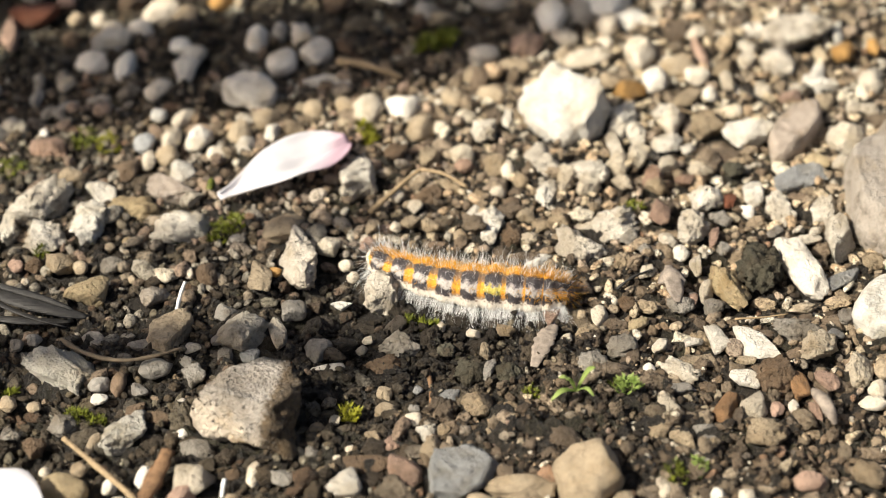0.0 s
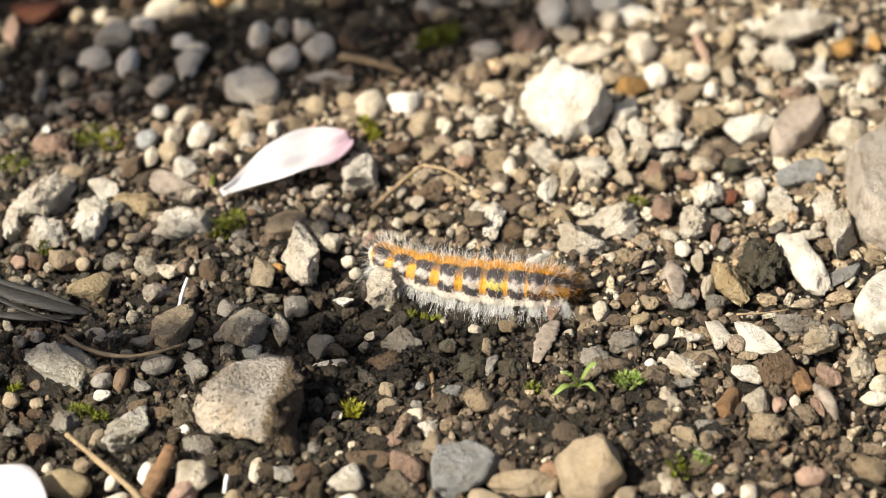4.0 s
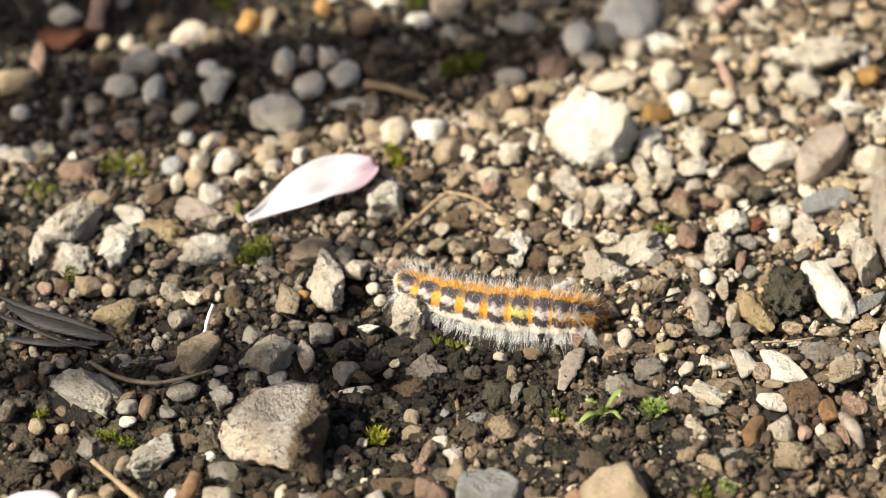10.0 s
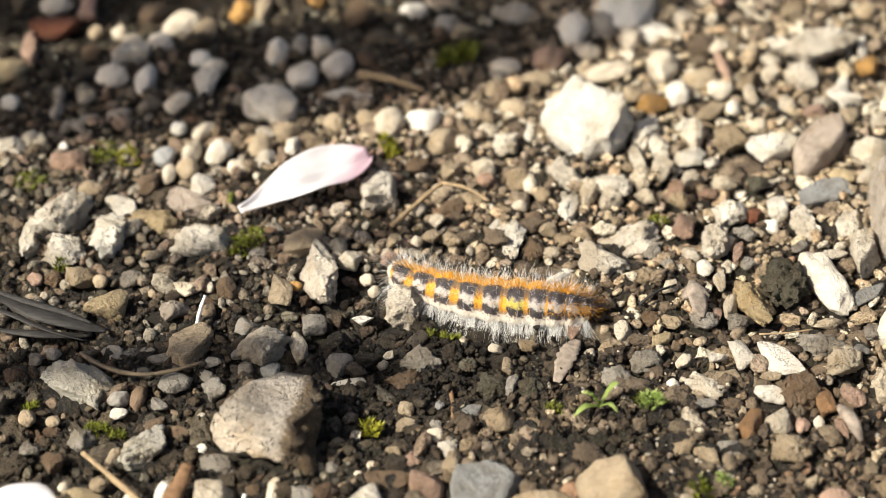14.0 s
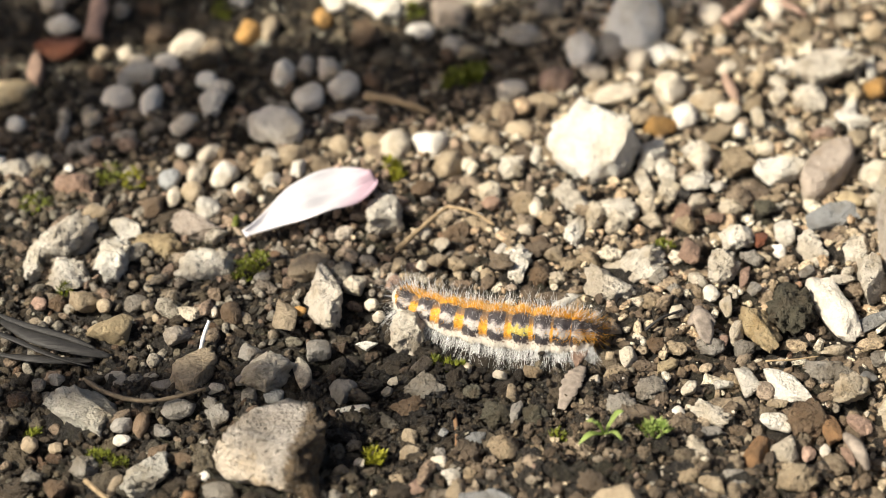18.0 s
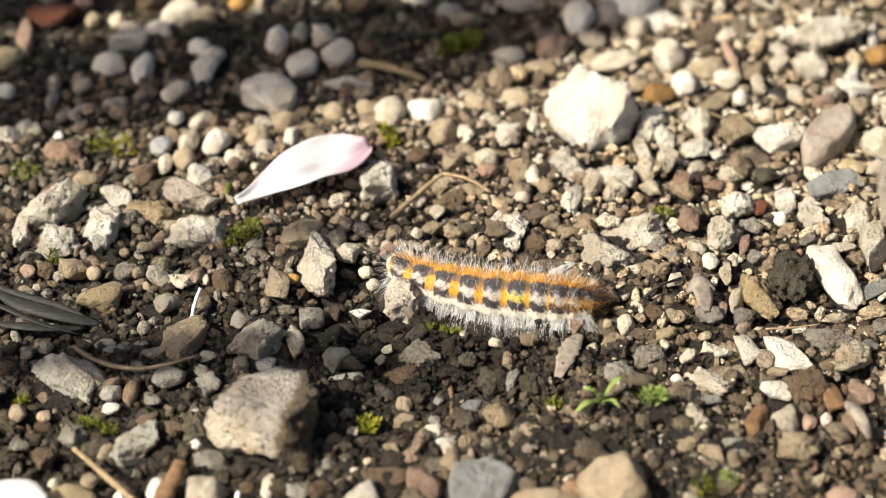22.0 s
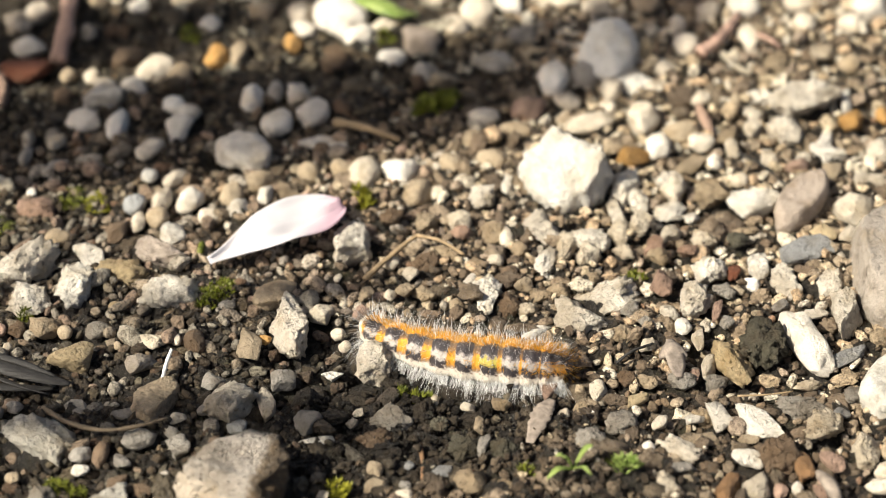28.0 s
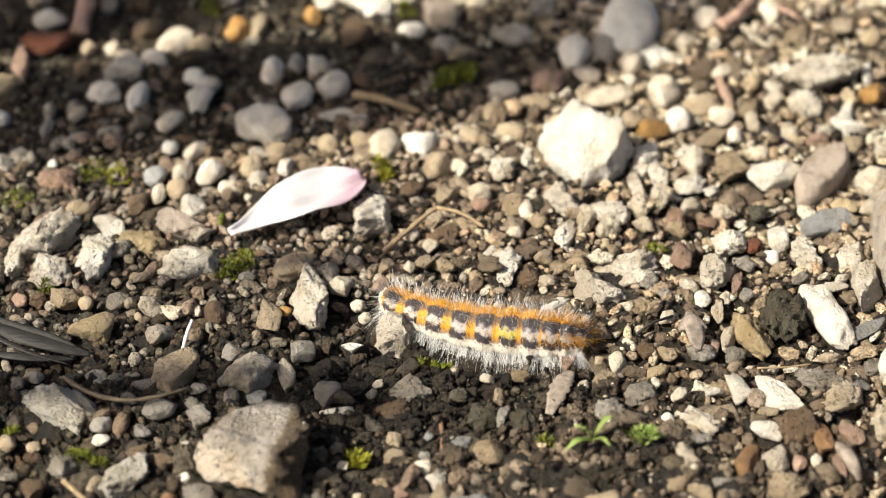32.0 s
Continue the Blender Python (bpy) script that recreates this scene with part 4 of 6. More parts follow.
rock("S", "a", -25.7, -21.7, 0.3, 1.34, 1.33, 0.89, 0, 369)
rock("G", "a", -34.0, -22.5, 0.2, 0.98, 0.97, 0.65, -90, 370)
rock("M", "p", 25.5, 6.3, 0.3, 1.53, 1.29, 0.94, -90, 371)
rock("G", "p", 26.1, 1.2, 0.3, 1.50, 1.43, 0.93, -90, 372)
rock("G", "a", 28.2, -1.3, 0.3, 1.36, 1.18, 0.88, -90, 373)
rock("T", "c", 24.7, -3.6, 0.3, 1.65, 1.59, 0.94, 0, 374)
rock("B", "p", 24.7, -13.0, 0.3, 1.31, 1.30, 0.83, -90, 375)
rock("T", "p", 27.2, -13.1, 0.2, 1.60, 1.22, 0.77, 0, 376)
rock("C", "a", 35.7, -10.4, 0.2, 2.47, 1.01, 0.80, 78, 377)
rock("P", "a", 33.6, -12.1, 0.2, 0.93, 0.84, 0.61, -90, 378)
rock("G", "p", 36.6, -13.4, 0.3, 1.60, 1.31, 0.83, 0, 379)
rock("G", "a", 39.1, -1.5, 0.2, 1.10, 1.07, 0.69, 0, 380)
rock("C", "a", 34.9, -4.8, 0.2, 2.32, 0.95, 0.75, 78, 381)
rock("G", "p", 39.6, 5.3, 0.3, 1.69, 1.53, 0.94, 0, 382)
rock("P", "a", 38.0, 1.0, 0.2, 2.36, 0.74, 0.57, 71, 383)
rock("G", "a", 46.8, 2.0, 0.2, 1.38, 0.93, 0.64, 38, 384)
rock("C", "p", 48.2, -14.1, 0.2, 2.02, 0.93, 0.59, 16, 385)
rock("G", "c", 54.0, -16.2, 0.3, 1.59, 1.42, 0.85, 0, 386)
rock("S", "a", 51.9, -19.4, 0.2, 1.20, 1.00, 0.66, 0, 387)
rock("T", "c", 59.5, -4.7, 0.3, 1.71, 1.64, 1.00, -90, 388)
rock("T", "r", 26.5, 39.6, 0.3, 1.76, 1.65, 1.12, 0, 389)
rock("M", "c", 42.9, 16.5, 0.3, 1.66, 1.64, 0.93, 0, 390)
rock("C", "p", 37.9, 16.7, 0.3, 1.91, 1.60, 0.97, 0, 391)
rock("P", "p", 35.2, 14.1, 0.3, 1.59, 1.48, 0.96, -90, 392)
rock("T", "p", 31.0, 12.9, 0.3, 1.72, 1.58, 0.96, 0, 393)
rock("C", "p", 26.2, 14.4, 0.3, 1.65, 1.58, 0.96, 0, 394)
rock("C", "a", 48.1, 43.9, 0.3, 1.96, 1.22, 0.85, 56, 395)
rock("T", "r", 46.4, 51.8, 0.3, 2.88, 1.18, 1.00, 85, 396)
rock("T", "p", 44.3, 42.4, 0.3, 1.79, 1.77, 1.03, -90, 397)
rock("C", "a", 49.7, 36.2, 0.3, 1.95, 1.36, 0.91, -45, 398)
rock("P", "a", 53.8, 34.5, 0.3, 2.07, 1.65, 1.04, 30, 399)
rock("T", "a", 58.7, 32.9, 0.3, 1.73, 1.70, 1.04, 0, 400)
rock("C", "r", 44.6, 30.5, 0.3, 1.46, 1.38, 0.95, 0, 401)
rock("C", "r", 35.9, 60.4, 0.4, 2.26, 2.08, 1.38, 0, 402)
rock("T", "p", 54.1, 61.8, 0.4, 2.75, 2.12, 1.42, 67, 403)
rock("C", "p", 61.9, 65.0, 0.4, 2.31, 2.10, 1.28, -90, 404)
rock("T", "r", 65.9, 61.6, 0.4, 2.11, 1.81, 1.39, -90, 405)
rock("C", "r", 60.4, 80.4, 0.5, 2.85, 2.52, 1.61, 0, 406)
rock("T", "r", 34.9, 80.8, 0.5, 2.85, 2.51, 1.62, 0, 407)
rock("C", "r", 26.2, 79.3, 0.4, 2.37, 2.24, 1.45, 0, 408)
rock("C", "r", 0.8, 83.2, 0.4, 2.87, 2.27, 1.46, 0, 409)
rock("T", "r", -29.5, 78.4, 0.4, 2.17, 2.11, 1.37, 0, 410)
rock("C", "r", -43.0, 82.2, 0.4, 2.39, 2.15, 1.38, 0, 411)
rock("B", "r", -59.0, 53.9, 0.3, 1.60, 1.59, 1.06, 0, 412)
rock("B", "a", -50.5, 64.9, 0.4, 3.17, 2.23, 1.47, 50, 413)
rock("B", "p", -16.6, 62.7, 0.5, 3.43, 2.94, 1.78, 48, 414)
rock("G", "r", -2.0, 59.4, 0.4, 2.26, 2.07, 1.38, 0, 415)
rock("G", "a", 13.7, 70.7, 0.4, 2.78, 2.54, 1.49, 0, 416)
rock("L", "p", -52.3, 52.6, 0.5, 3.43, 2.80, 2.24, 10, 417)
rock("W", "r", -48.1, 55.7, 0.5, 2.18, 1.73, 1.39, 0, 418)
rock("W", "p", -67.7, 28.3, 0.5, 2.56, 1.83, 1.46, 15, 419)
rock("W", "r", -70.5, 29.9, 0.5, 1.11, 1.53, 0.89, 0, 420)
rock("Z", "r", -59.8, 28.1, 0.5, 0.77, 0.91, 0.61, 0, 421)
rock("L", "r", -69.6, 39.7, 0.5, 1.58, 1.46, 1.17, 30, 422)
rock("P", "p", -58.2, 23.9, 0.5, 2.86, 1.80, 1.44, -10, 423)
rock("L", "r", -38.8, 48.7, 0.5, 1.97, 1.49, 1.19, 0, 424)
rock("W", "a", 58.8, 37.2, 0.5, 1.38, 3.08, 1.10, 70, 425)
rock("W", "p", 53.2, 43.0, 0.5, 3.32, 2.71, 2.17, -30, 426)
rock("C", "r", 40.0, 40.1, 0.5, 2.09, 1.66, 1.32, 0, 427)
rock("W", "p", 29.2, 25.8, 0.5, 1.51, 2.40, 1.21, 0, 428)
rock("W", "p", 34.1, 29.2, 0.5, 2.03, 2.62, 1.62, 70, 429)
rock("C", "p", 44.5, 38.4, 0.5, 1.21, 2.68, 0.97, 20, 430)
rock("W", "p", 49.4, 52.2, 0.5, 1.79, 1.70, 1.36, 0, 431)
rock("C", "p", 3.0, 21.0, 0.5, 1.99, 1.78, 1.42, 0, 432)
rock("T", "p", 7.9, 18.1, 0.5, 1.81, 1.77, 1.41, 0, 433)
rock("C", "p", 4.0, 30.1, 0.5, 1.70, 1.82, 1.36, 0, 434)
rock("W", "p", 10.4, 29.2, 0.5, 1.19, 2.42, 0.95, 0, 435)
rock("C", "p", 26.0, 17.6, 0.5, 1.64, 2.35, 1.31, 0, 436)
rock("P", "p", 30.7, 14.8, 0.5, 1.63, 1.55, 1.24, 0, 437)
rock("T", "p", 21.2, 7.3, 0.5, 1.44, 1.33, 1.07, 0, 438)
rock("T", "p", 16.6, 4.9, 0.5, 1.75, 1.70, 1.36, 0, 439)
rock("C", "p", 12.1, 1.3, 0.5, 1.73, 1.50, 1.20, 0, 440)


# ---- gravel and crumbs between the stones ----
placed.append((3, -9.3, 14.5, 5.0, -14))  # where the caterpillar rests
beds = {}
for bed in placed:
    r = bed[2] + 2
    for i in range(int((bed[0] - r) // 8), int((bed[0] + r) // 8) + 1):
        for j in range(int((bed[1] - r) // 8), int((bed[1] + r) // 8) + 1):
            beds.setdefault((i, j), []).append((bed[0], bed[1], bed[2], bed[3], math.cos(radians(bed[4])), math.sin(radians(bed[4]))))


def covered(x, y, grow):
    """Whether a stone lies there already."""
    for px, py, a, b, c, s in beds.get((int(x // 8), int(y // 8)), ()):
        dx, dy = x - px, y - py
        u, v = dx * c + dy * s, -dx * s + dy * c
        if (u / (a * grow)) ** 2 + (v / (b * grow)) ** 2 < 1:
            return True
    return False


def soil_patch(x, y):
    """How bare the soil lies: the hollow in front of the caterpillar."""
    d = ((x - 8) / 26) ** 2 + ((y + 25) / 13) ** 2
    return math.exp(-d) + 0.35 * noise.noise(Vector((x, y, 5)) * 0.06)


taken = {}


def scatter(name, label, category, material, count, sizes, lift, bare, seed, grow=0.92, forms="apcpa", chance=None, wide=0, own=0, piece=""):
    rng = np.random.RandomState(seed)
    shapes = {lev: [rock_shape(forms[k % len(forms)], 900 + k + seed, lev) for k in range(30)] for lev in (1, 2, 3, 4)}
    verts, faces, base, cells = [], [], 0, taken if sizes[1] > 1 else {}
    made, tries, singles = 0, 0, []
    while made < count and tries < count * 14:
        tries += 1
        x, y = rng.uniform(-92, 92), rng.uniform(-72, 112)
        inside = abs(x) < 50 + 0.30 * (y + 72)
        if wide:
            x, y = rng.normal() * wide, rng.normal() * wide
            inside = abs(x) > 54 + 0.30 * (y + 72) or not -72 < y < 112
        if not inside:
            continue
        r = sizes[0] + (sizes[1] - sizes[0]) * rng.rand() ** 2.6
        s = soil_patch(x, y)
        if bare < 0 and rng.rand() < s * 1.5:
            continue
        if bare > 0 and rng.rand() > 0.12 + 1.2 * s:
            continue
        if chance and rng.rand() > chance(x, y):
            continue
        if covered(x, y, grow):
            continue
        cx, cy = int(x // 4), int(y // 4)
        if any((x - q[0]) ** 2 + (y - q[1]) ** 2 < (0.72 * (r + q[2])) ** 2 for i in (-1, 0, 1) for j in (-1, 0, 1) for q in cells.get((cx + i, cy + j), ())):
            continue
        cells.setdefault((cx, cy), []).append((x, y, r))
        v, f = shapes[1 if r < 0.4 or wide and r < 2 else 2 if r < 0.8 or wide else 3 if r < 1.5 else 4][rng.randint(30)]
        dims = np.array((rng.uniform(0.85, 1.6), rng.uniform(0.6, 1.0), rng.uniform(0.5, 0.9))) * r / 1000
        m = np.array(Euler((rng.normal() * 0.35, rng.normal() * 0.35, rng.uniform(0, 6.28))).to_matrix())
        z = height(x / 1000, y / 1000) + dims[2] * lift + (rng.rand() * 0.0013 * min(1, max(0, s)) if sizes[1] < 1 else 0)
        if own and r > own and len(singles) < 300 and not wide and abs(x) < 62 and -52 < y < 62:
            # the larger pieces lie loose, each a thing of its own
            singles.append((rng.randint(30), Matrix.LocRotScale((x / 1000, y / 1000, z), Matrix(m.tolist()), Vector(dims))))
            made += 1
            continue
        verts.append((v * dims) @ m.T + (x / 1000, y / 1000, z))
        faces += [[i + base for i in q] for q in f]
        base += len(v)
        made += 1
    ob = new(name, mesh_from(name, np.concatenate(verts), faces, material))
    tagged(ob, label, category, kind="stuff")
    meshes = {}
    for k, m in singles:
        if k not in meshes:
            meshes[k] = mesh_from(piece, *shapes[3][k], own_mats[material.name])
        one = new(piece, meshes[k])
        one.matrix_world = m
        tagged(one, f"small {label.split(' bedded')[0].split(' of ')[0].replace('clods', 'clod').replace('gravel', 'stone')} lying on the ground", piece.split("_")[-1], piece + "s on the ground")


def dry(x, y):
    back = min(1, max(0, (y - 26) / 16)) * min(1, max(0, (32 - x) / 20))
    return min(1, max(0, 0.5 + 0.011 * x + 0.017 * y + 0.6 * noise.noise(Vector((x, y, 9)) * 0.045) - 1.1 * back))


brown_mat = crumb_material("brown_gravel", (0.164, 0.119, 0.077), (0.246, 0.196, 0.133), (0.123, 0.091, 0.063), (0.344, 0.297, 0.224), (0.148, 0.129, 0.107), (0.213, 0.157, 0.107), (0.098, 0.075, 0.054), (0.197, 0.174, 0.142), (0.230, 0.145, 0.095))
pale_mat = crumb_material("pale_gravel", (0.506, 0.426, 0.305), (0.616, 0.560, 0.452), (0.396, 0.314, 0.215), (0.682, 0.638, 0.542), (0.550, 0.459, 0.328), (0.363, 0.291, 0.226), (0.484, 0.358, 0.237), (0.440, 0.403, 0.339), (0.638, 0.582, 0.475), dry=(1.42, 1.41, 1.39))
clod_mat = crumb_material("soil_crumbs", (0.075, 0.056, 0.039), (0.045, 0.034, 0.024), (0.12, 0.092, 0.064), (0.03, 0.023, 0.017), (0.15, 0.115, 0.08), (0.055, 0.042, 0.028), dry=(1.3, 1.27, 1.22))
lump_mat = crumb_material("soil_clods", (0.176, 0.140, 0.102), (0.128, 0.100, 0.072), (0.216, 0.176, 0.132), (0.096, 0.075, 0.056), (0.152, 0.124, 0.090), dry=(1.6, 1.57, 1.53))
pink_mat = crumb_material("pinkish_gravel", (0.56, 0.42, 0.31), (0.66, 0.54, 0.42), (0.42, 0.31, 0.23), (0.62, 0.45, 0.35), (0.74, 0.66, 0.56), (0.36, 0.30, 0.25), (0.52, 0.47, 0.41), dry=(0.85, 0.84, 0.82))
scatter("pinkish_gravel", "small rounded pinkish and tan gravel bedded in soil", "gravel", pink_mat, 1000, (0.5, 1.7), 0.45, 0, 71, 0.95, "rpr", lambda x, y: min(1, max(0, (4 - x) / 14)) * math.exp(-((y - 8) / 24) ** 2), own=0.85, piece="pinkish_pebble")
scatter("pale_lumps", "crumbly pale lumps of dried soil and stone", "gravel", pale_mat, 900, (0.5, 1.5), 0.55, 0, 73, 0.9, "pc", lambda x, y: min(1, max(0, (x - 6) / 20)) * min(1, max(0, (y + 20) / 30)), own=0.8, piece="pale_lump")
scatter("soil_clods", "crumbly grey-brown clods of garden soil", "soil", lump_mat, 1700, (0.96, 2.6), -0.05, 1, 77, 0.9, "c", lambda x, y: 1 - 0.75 * mound(x, y), own=1.25, piece="soil_clod")
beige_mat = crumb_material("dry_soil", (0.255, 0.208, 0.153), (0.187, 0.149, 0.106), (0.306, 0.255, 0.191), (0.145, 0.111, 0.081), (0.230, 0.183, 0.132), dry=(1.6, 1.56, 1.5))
scatter("dry_clods", "crumbly beige clods of dried soil", "soil", beige_mat, 1500, (0.7, 2.4), 0.05, 0, 78, 0.88, "c", lambda x, y: (0.15 + 0.85 * dry(x, y) if y < 45 else 0.3 * dry(x, y)) * (1 - 0.8 * mound(x, y)))
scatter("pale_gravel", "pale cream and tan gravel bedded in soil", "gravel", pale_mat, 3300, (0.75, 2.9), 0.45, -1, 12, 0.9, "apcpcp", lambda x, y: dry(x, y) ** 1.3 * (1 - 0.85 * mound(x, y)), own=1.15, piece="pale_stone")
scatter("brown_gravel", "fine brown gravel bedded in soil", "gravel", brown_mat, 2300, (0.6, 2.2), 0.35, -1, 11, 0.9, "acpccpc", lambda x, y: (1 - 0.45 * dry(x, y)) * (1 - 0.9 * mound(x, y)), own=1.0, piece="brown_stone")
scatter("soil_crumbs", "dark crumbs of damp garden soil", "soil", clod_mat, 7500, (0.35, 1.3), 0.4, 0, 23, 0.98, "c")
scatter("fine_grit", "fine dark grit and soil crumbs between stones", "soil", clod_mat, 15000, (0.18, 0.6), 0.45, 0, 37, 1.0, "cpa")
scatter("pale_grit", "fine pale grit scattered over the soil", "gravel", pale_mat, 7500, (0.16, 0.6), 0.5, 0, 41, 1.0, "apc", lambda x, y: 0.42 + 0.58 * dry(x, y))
mound_mat = crumb_material("mound_crumbs", (0.20, 0.16, 0.12), (0.13, 0.105, 0.08), (0.27, 0.20, 0.155), (0.10, 0.082, 0.062), (0.33, 0.25, 0.20), (0.17, 0.14, 0.10), dry=(1.25, 1.22, 1.2))
scatter("mound_crumbs", "crumbly pinkish brown soil heaped in front", "soil", mound_mat, 2600, (0.3, 1.25), 0.35, 0, 67, 1.0, "c", mound)
scatter("outer_gravel", "mixed gravel on the soil around", "gravel", brown_mat, 2600, (1.0, 4.2), 0.3, 0, 53, 1.0, "rap", None, 170)
scatter("outer_gravel", "pale gravel on the soil around", "gravel", pale_mat, 1800, (1.0, 4.2), 0.35, 0, 59, 1.0, "rap", None, 170)


# ---- curves, blades and leaves ----
def mm(p):
    return Vector(p) / 1000


def spline(points, n):
    """Smooth path of n + 1 places through the points."""
    p = [Vector(q) for q in points]
    p = [p[0] * 2 - p[1]] + p + [p[-1] * 2 - p[-2]]
    out, segs = [], len(p) - 3
    for k in range(n + 1):
        u = k / n * segs
        i = min(int(u), segs - 1)
        t = u - i
        a, b, c, d = p[i:i + 4]
        out.append(0.5 * ((2 * b) + (c - a) * t + (2 * a - 5 * b + 4 * c - d) * t * t + (3 * b - a - 3 * c + d) * t ** 3))
    return out


def add_tube(bm, path, radius, sides=8, flat=1.0, rough=0.0, seed=0):
    """A tube along the path; radius is a function of 0..1."""
    rings, up = [], Vector((0, 0, 1))
    for k, p in enumerate(path):
        a, b = path[max(k - 1, 0)], path[min(k + 1, len(path) - 1)]
        d = (b - a).normalized()
        side = d.cross(up)
        side = side.normalized() if side.length > 1e-6 else Vector((1, 0, 0))
        top = side.cross(d).normalized()
        r = radius(k / (len(path) - 1))
        ring = []
        for j in range(sides):
            w = 2 * math.pi * j / sides
            rr = r * (1 + rough * noise.noise(Vector((k * 0.6, j * 1.3, seed))))
            ring.append(bm.verts.new(p + side * math.cos(w) * rr + top * math.sin(w) * rr * flat))
        rings.append(ring)
    for q, r in zip(rings, rings[1:]):
        for j in range(sides):
            bm.faces.new((q[j], q[(j + 1) % sides], r[(j + 1) % sides], r[j]))
    bm.faces.new(rings[0][::-1])
    bm.faces.new(rings[-1])


def add_sheet(bm, rows, thick):
    """A thin solid sheet over a grid of places."""
    h, w = len(rows), len(rows[0])
    top, low = [], []
    for i in range(h):
        for j in range(w):
            a = rows[min(i + 1, h - 1)][j] - rows[max(i - 1, 0)][j]
            b = rows[i][min(j + 1, w - 1)] - rows[i][max(j - 1, 0)]
            n = a.cross(b)
            n = n.normalized() if n.length > 1e-12 else Vector((0, 0, 1))
            top.append(bm.verts.new(rows[i][j] + n * thick / 2))
            low.append(bm.verts.new(rows[i][j] - n * thick / 2))
    for i in range(h - 1):
        for j in range(w - 1):
            q = (i * w + j, i * w + j + 1, (i + 1) * w + j + 1, (i + 1) * w + j)
            bm.faces.new([top[k] for k in q])
            bm.faces.new([low[k] for k in q[::-1]])
    edge = [i * w for i in range(h)] + [(h - 1) * w + j for j in range(1, w)] + [i * w + w - 1 for i in range(h - 2, -1, -1)] + [j for j in range(w - 2, 0, -1)]
    for a, b in zip(edge, edge[1:] + edge[:1]):
        bm.faces.new((top[a], low[a], low[b], top[b]))
    bmesh.ops.recalc_face_normals(bm, faces=bm.faces)


def thing(name, bm, material, label, category, group=""):
    me = bpy.data.meshes.new(name)
    bm.to_mesh(me)
    bm.free()
    me.materials.append(material)
    me.polygons.foreach_set("use_smooth", [True] * len(me.polygons))
    return tagged(new(name, me), label, category, group)


def fibre_material(name, base, streak=0.5, rough=0.7, along=(1, 1, 1)):
    """Wood, straw or dry leaf: streaks and stains."""
    m = Nodes(name)
    mp = m.tree.nodes.new("ShaderNodeMapping")
    mp.inputs["Scale"].default_value = along
    m.link(m.coords(), mp.inputs["Vector"])
    a, b = m.noise(900, 5, 0.65, mp.outputs[0]), m.noise(300, 3, 0.6, m.coords())
    col = m.ramp(a, (0.3, shade(base, 1 - streak)), (0.55, base), (0.75, shade(base, 1.3)))
    col = m.mix(m.ramp(b, (0.45, (0, 0, 0)), (0.7, (0.6, 0.6, 0.6))), col, shade(base, 0.45))
    return m.finish(col, rough, m.bump(a, 0.6, 0.0003), 0.3)


def leaf_material(name, base, tip, through=0.35):
    """Thin living tissue, which lets light through."""
    m = Nodes(name)
    a = m.noise(500, 4, 0.6, m.coords())
    col = m.ramp(a, (0.3, base), (0.7, tip))
    m.finish(col, 0.45, m.bump(a, 0.3, 0.0002), 0.4)
    tr = m.tree.nodes.new("ShaderNodeBsdfTranslucent")
    m.link(col, tr.inputs[0])
    mx = m.tree.nodes.new("ShaderNodeMixShader")
    mx.inputs[0].default_value = through
    m.link(m.bsdf.outputs[0], mx.inputs[1])
    m.link(tr.outputs[0], mx.inputs[2])
    m.link(mx.outputs[0], m.tree.nodes["Material Output"].inputs[0])
    return m.mat


straw = fibre_material("straw", (0.31, 0.225, 0.13), 0.4)
dark_straw = fibre_material("weathered_straw", (0.028, 0.026, 0.024), 0.6, 0.55, (0.5, 3.0, 3.0))
bark = fibre_material("bark", (0.20, 0.115, 0.06), 0.6, 0.8)
pale_wood = fibre_material("dull_pink_wood", (0.36, 0.235, 0.18), 0.5)
white_fibre = fibre_material("bleached_fibre", (0.72, 0.72, 0.70), 0.15, 0.4)
dry_leaf = fibre_material("dry_leaf", (0.26, 0.215, 0.175), 0.5)
green = leaf_material("seedling_green", (0.16, 0.25, 0.045), (0.40, 0.48, 0.16))
moss_green = leaf_material("moss_green", (0.065, 0.08, 0.010), (0.23, 0.25, 0.035), 0.25)
moss_yellow = leaf_material("moss_yellow", (0.20, 0.20, 0.02), (0.42, 0.40, 0.05), 0.25)
weed_green = leaf_material("weed_green", (0.05, 0.10, 0.02), (0.10, 0.17, 0.04), 0.15)


def twig(name, points, r0, r1, material, label, category, flat=1.0, seed=0):
    bm = bmesh.new()
    path = spline([mm(p) for p in points], 6 * (len(points) - 1))
    add_tube(bm, path, lambda u: (r0 + (r1 - r0) * u) / 1000 * (1 + 0.12 * math.sin(u * 17 + seed)), 8, flat, 0.25, seed)
    return thing(name, bm, material, label, category)


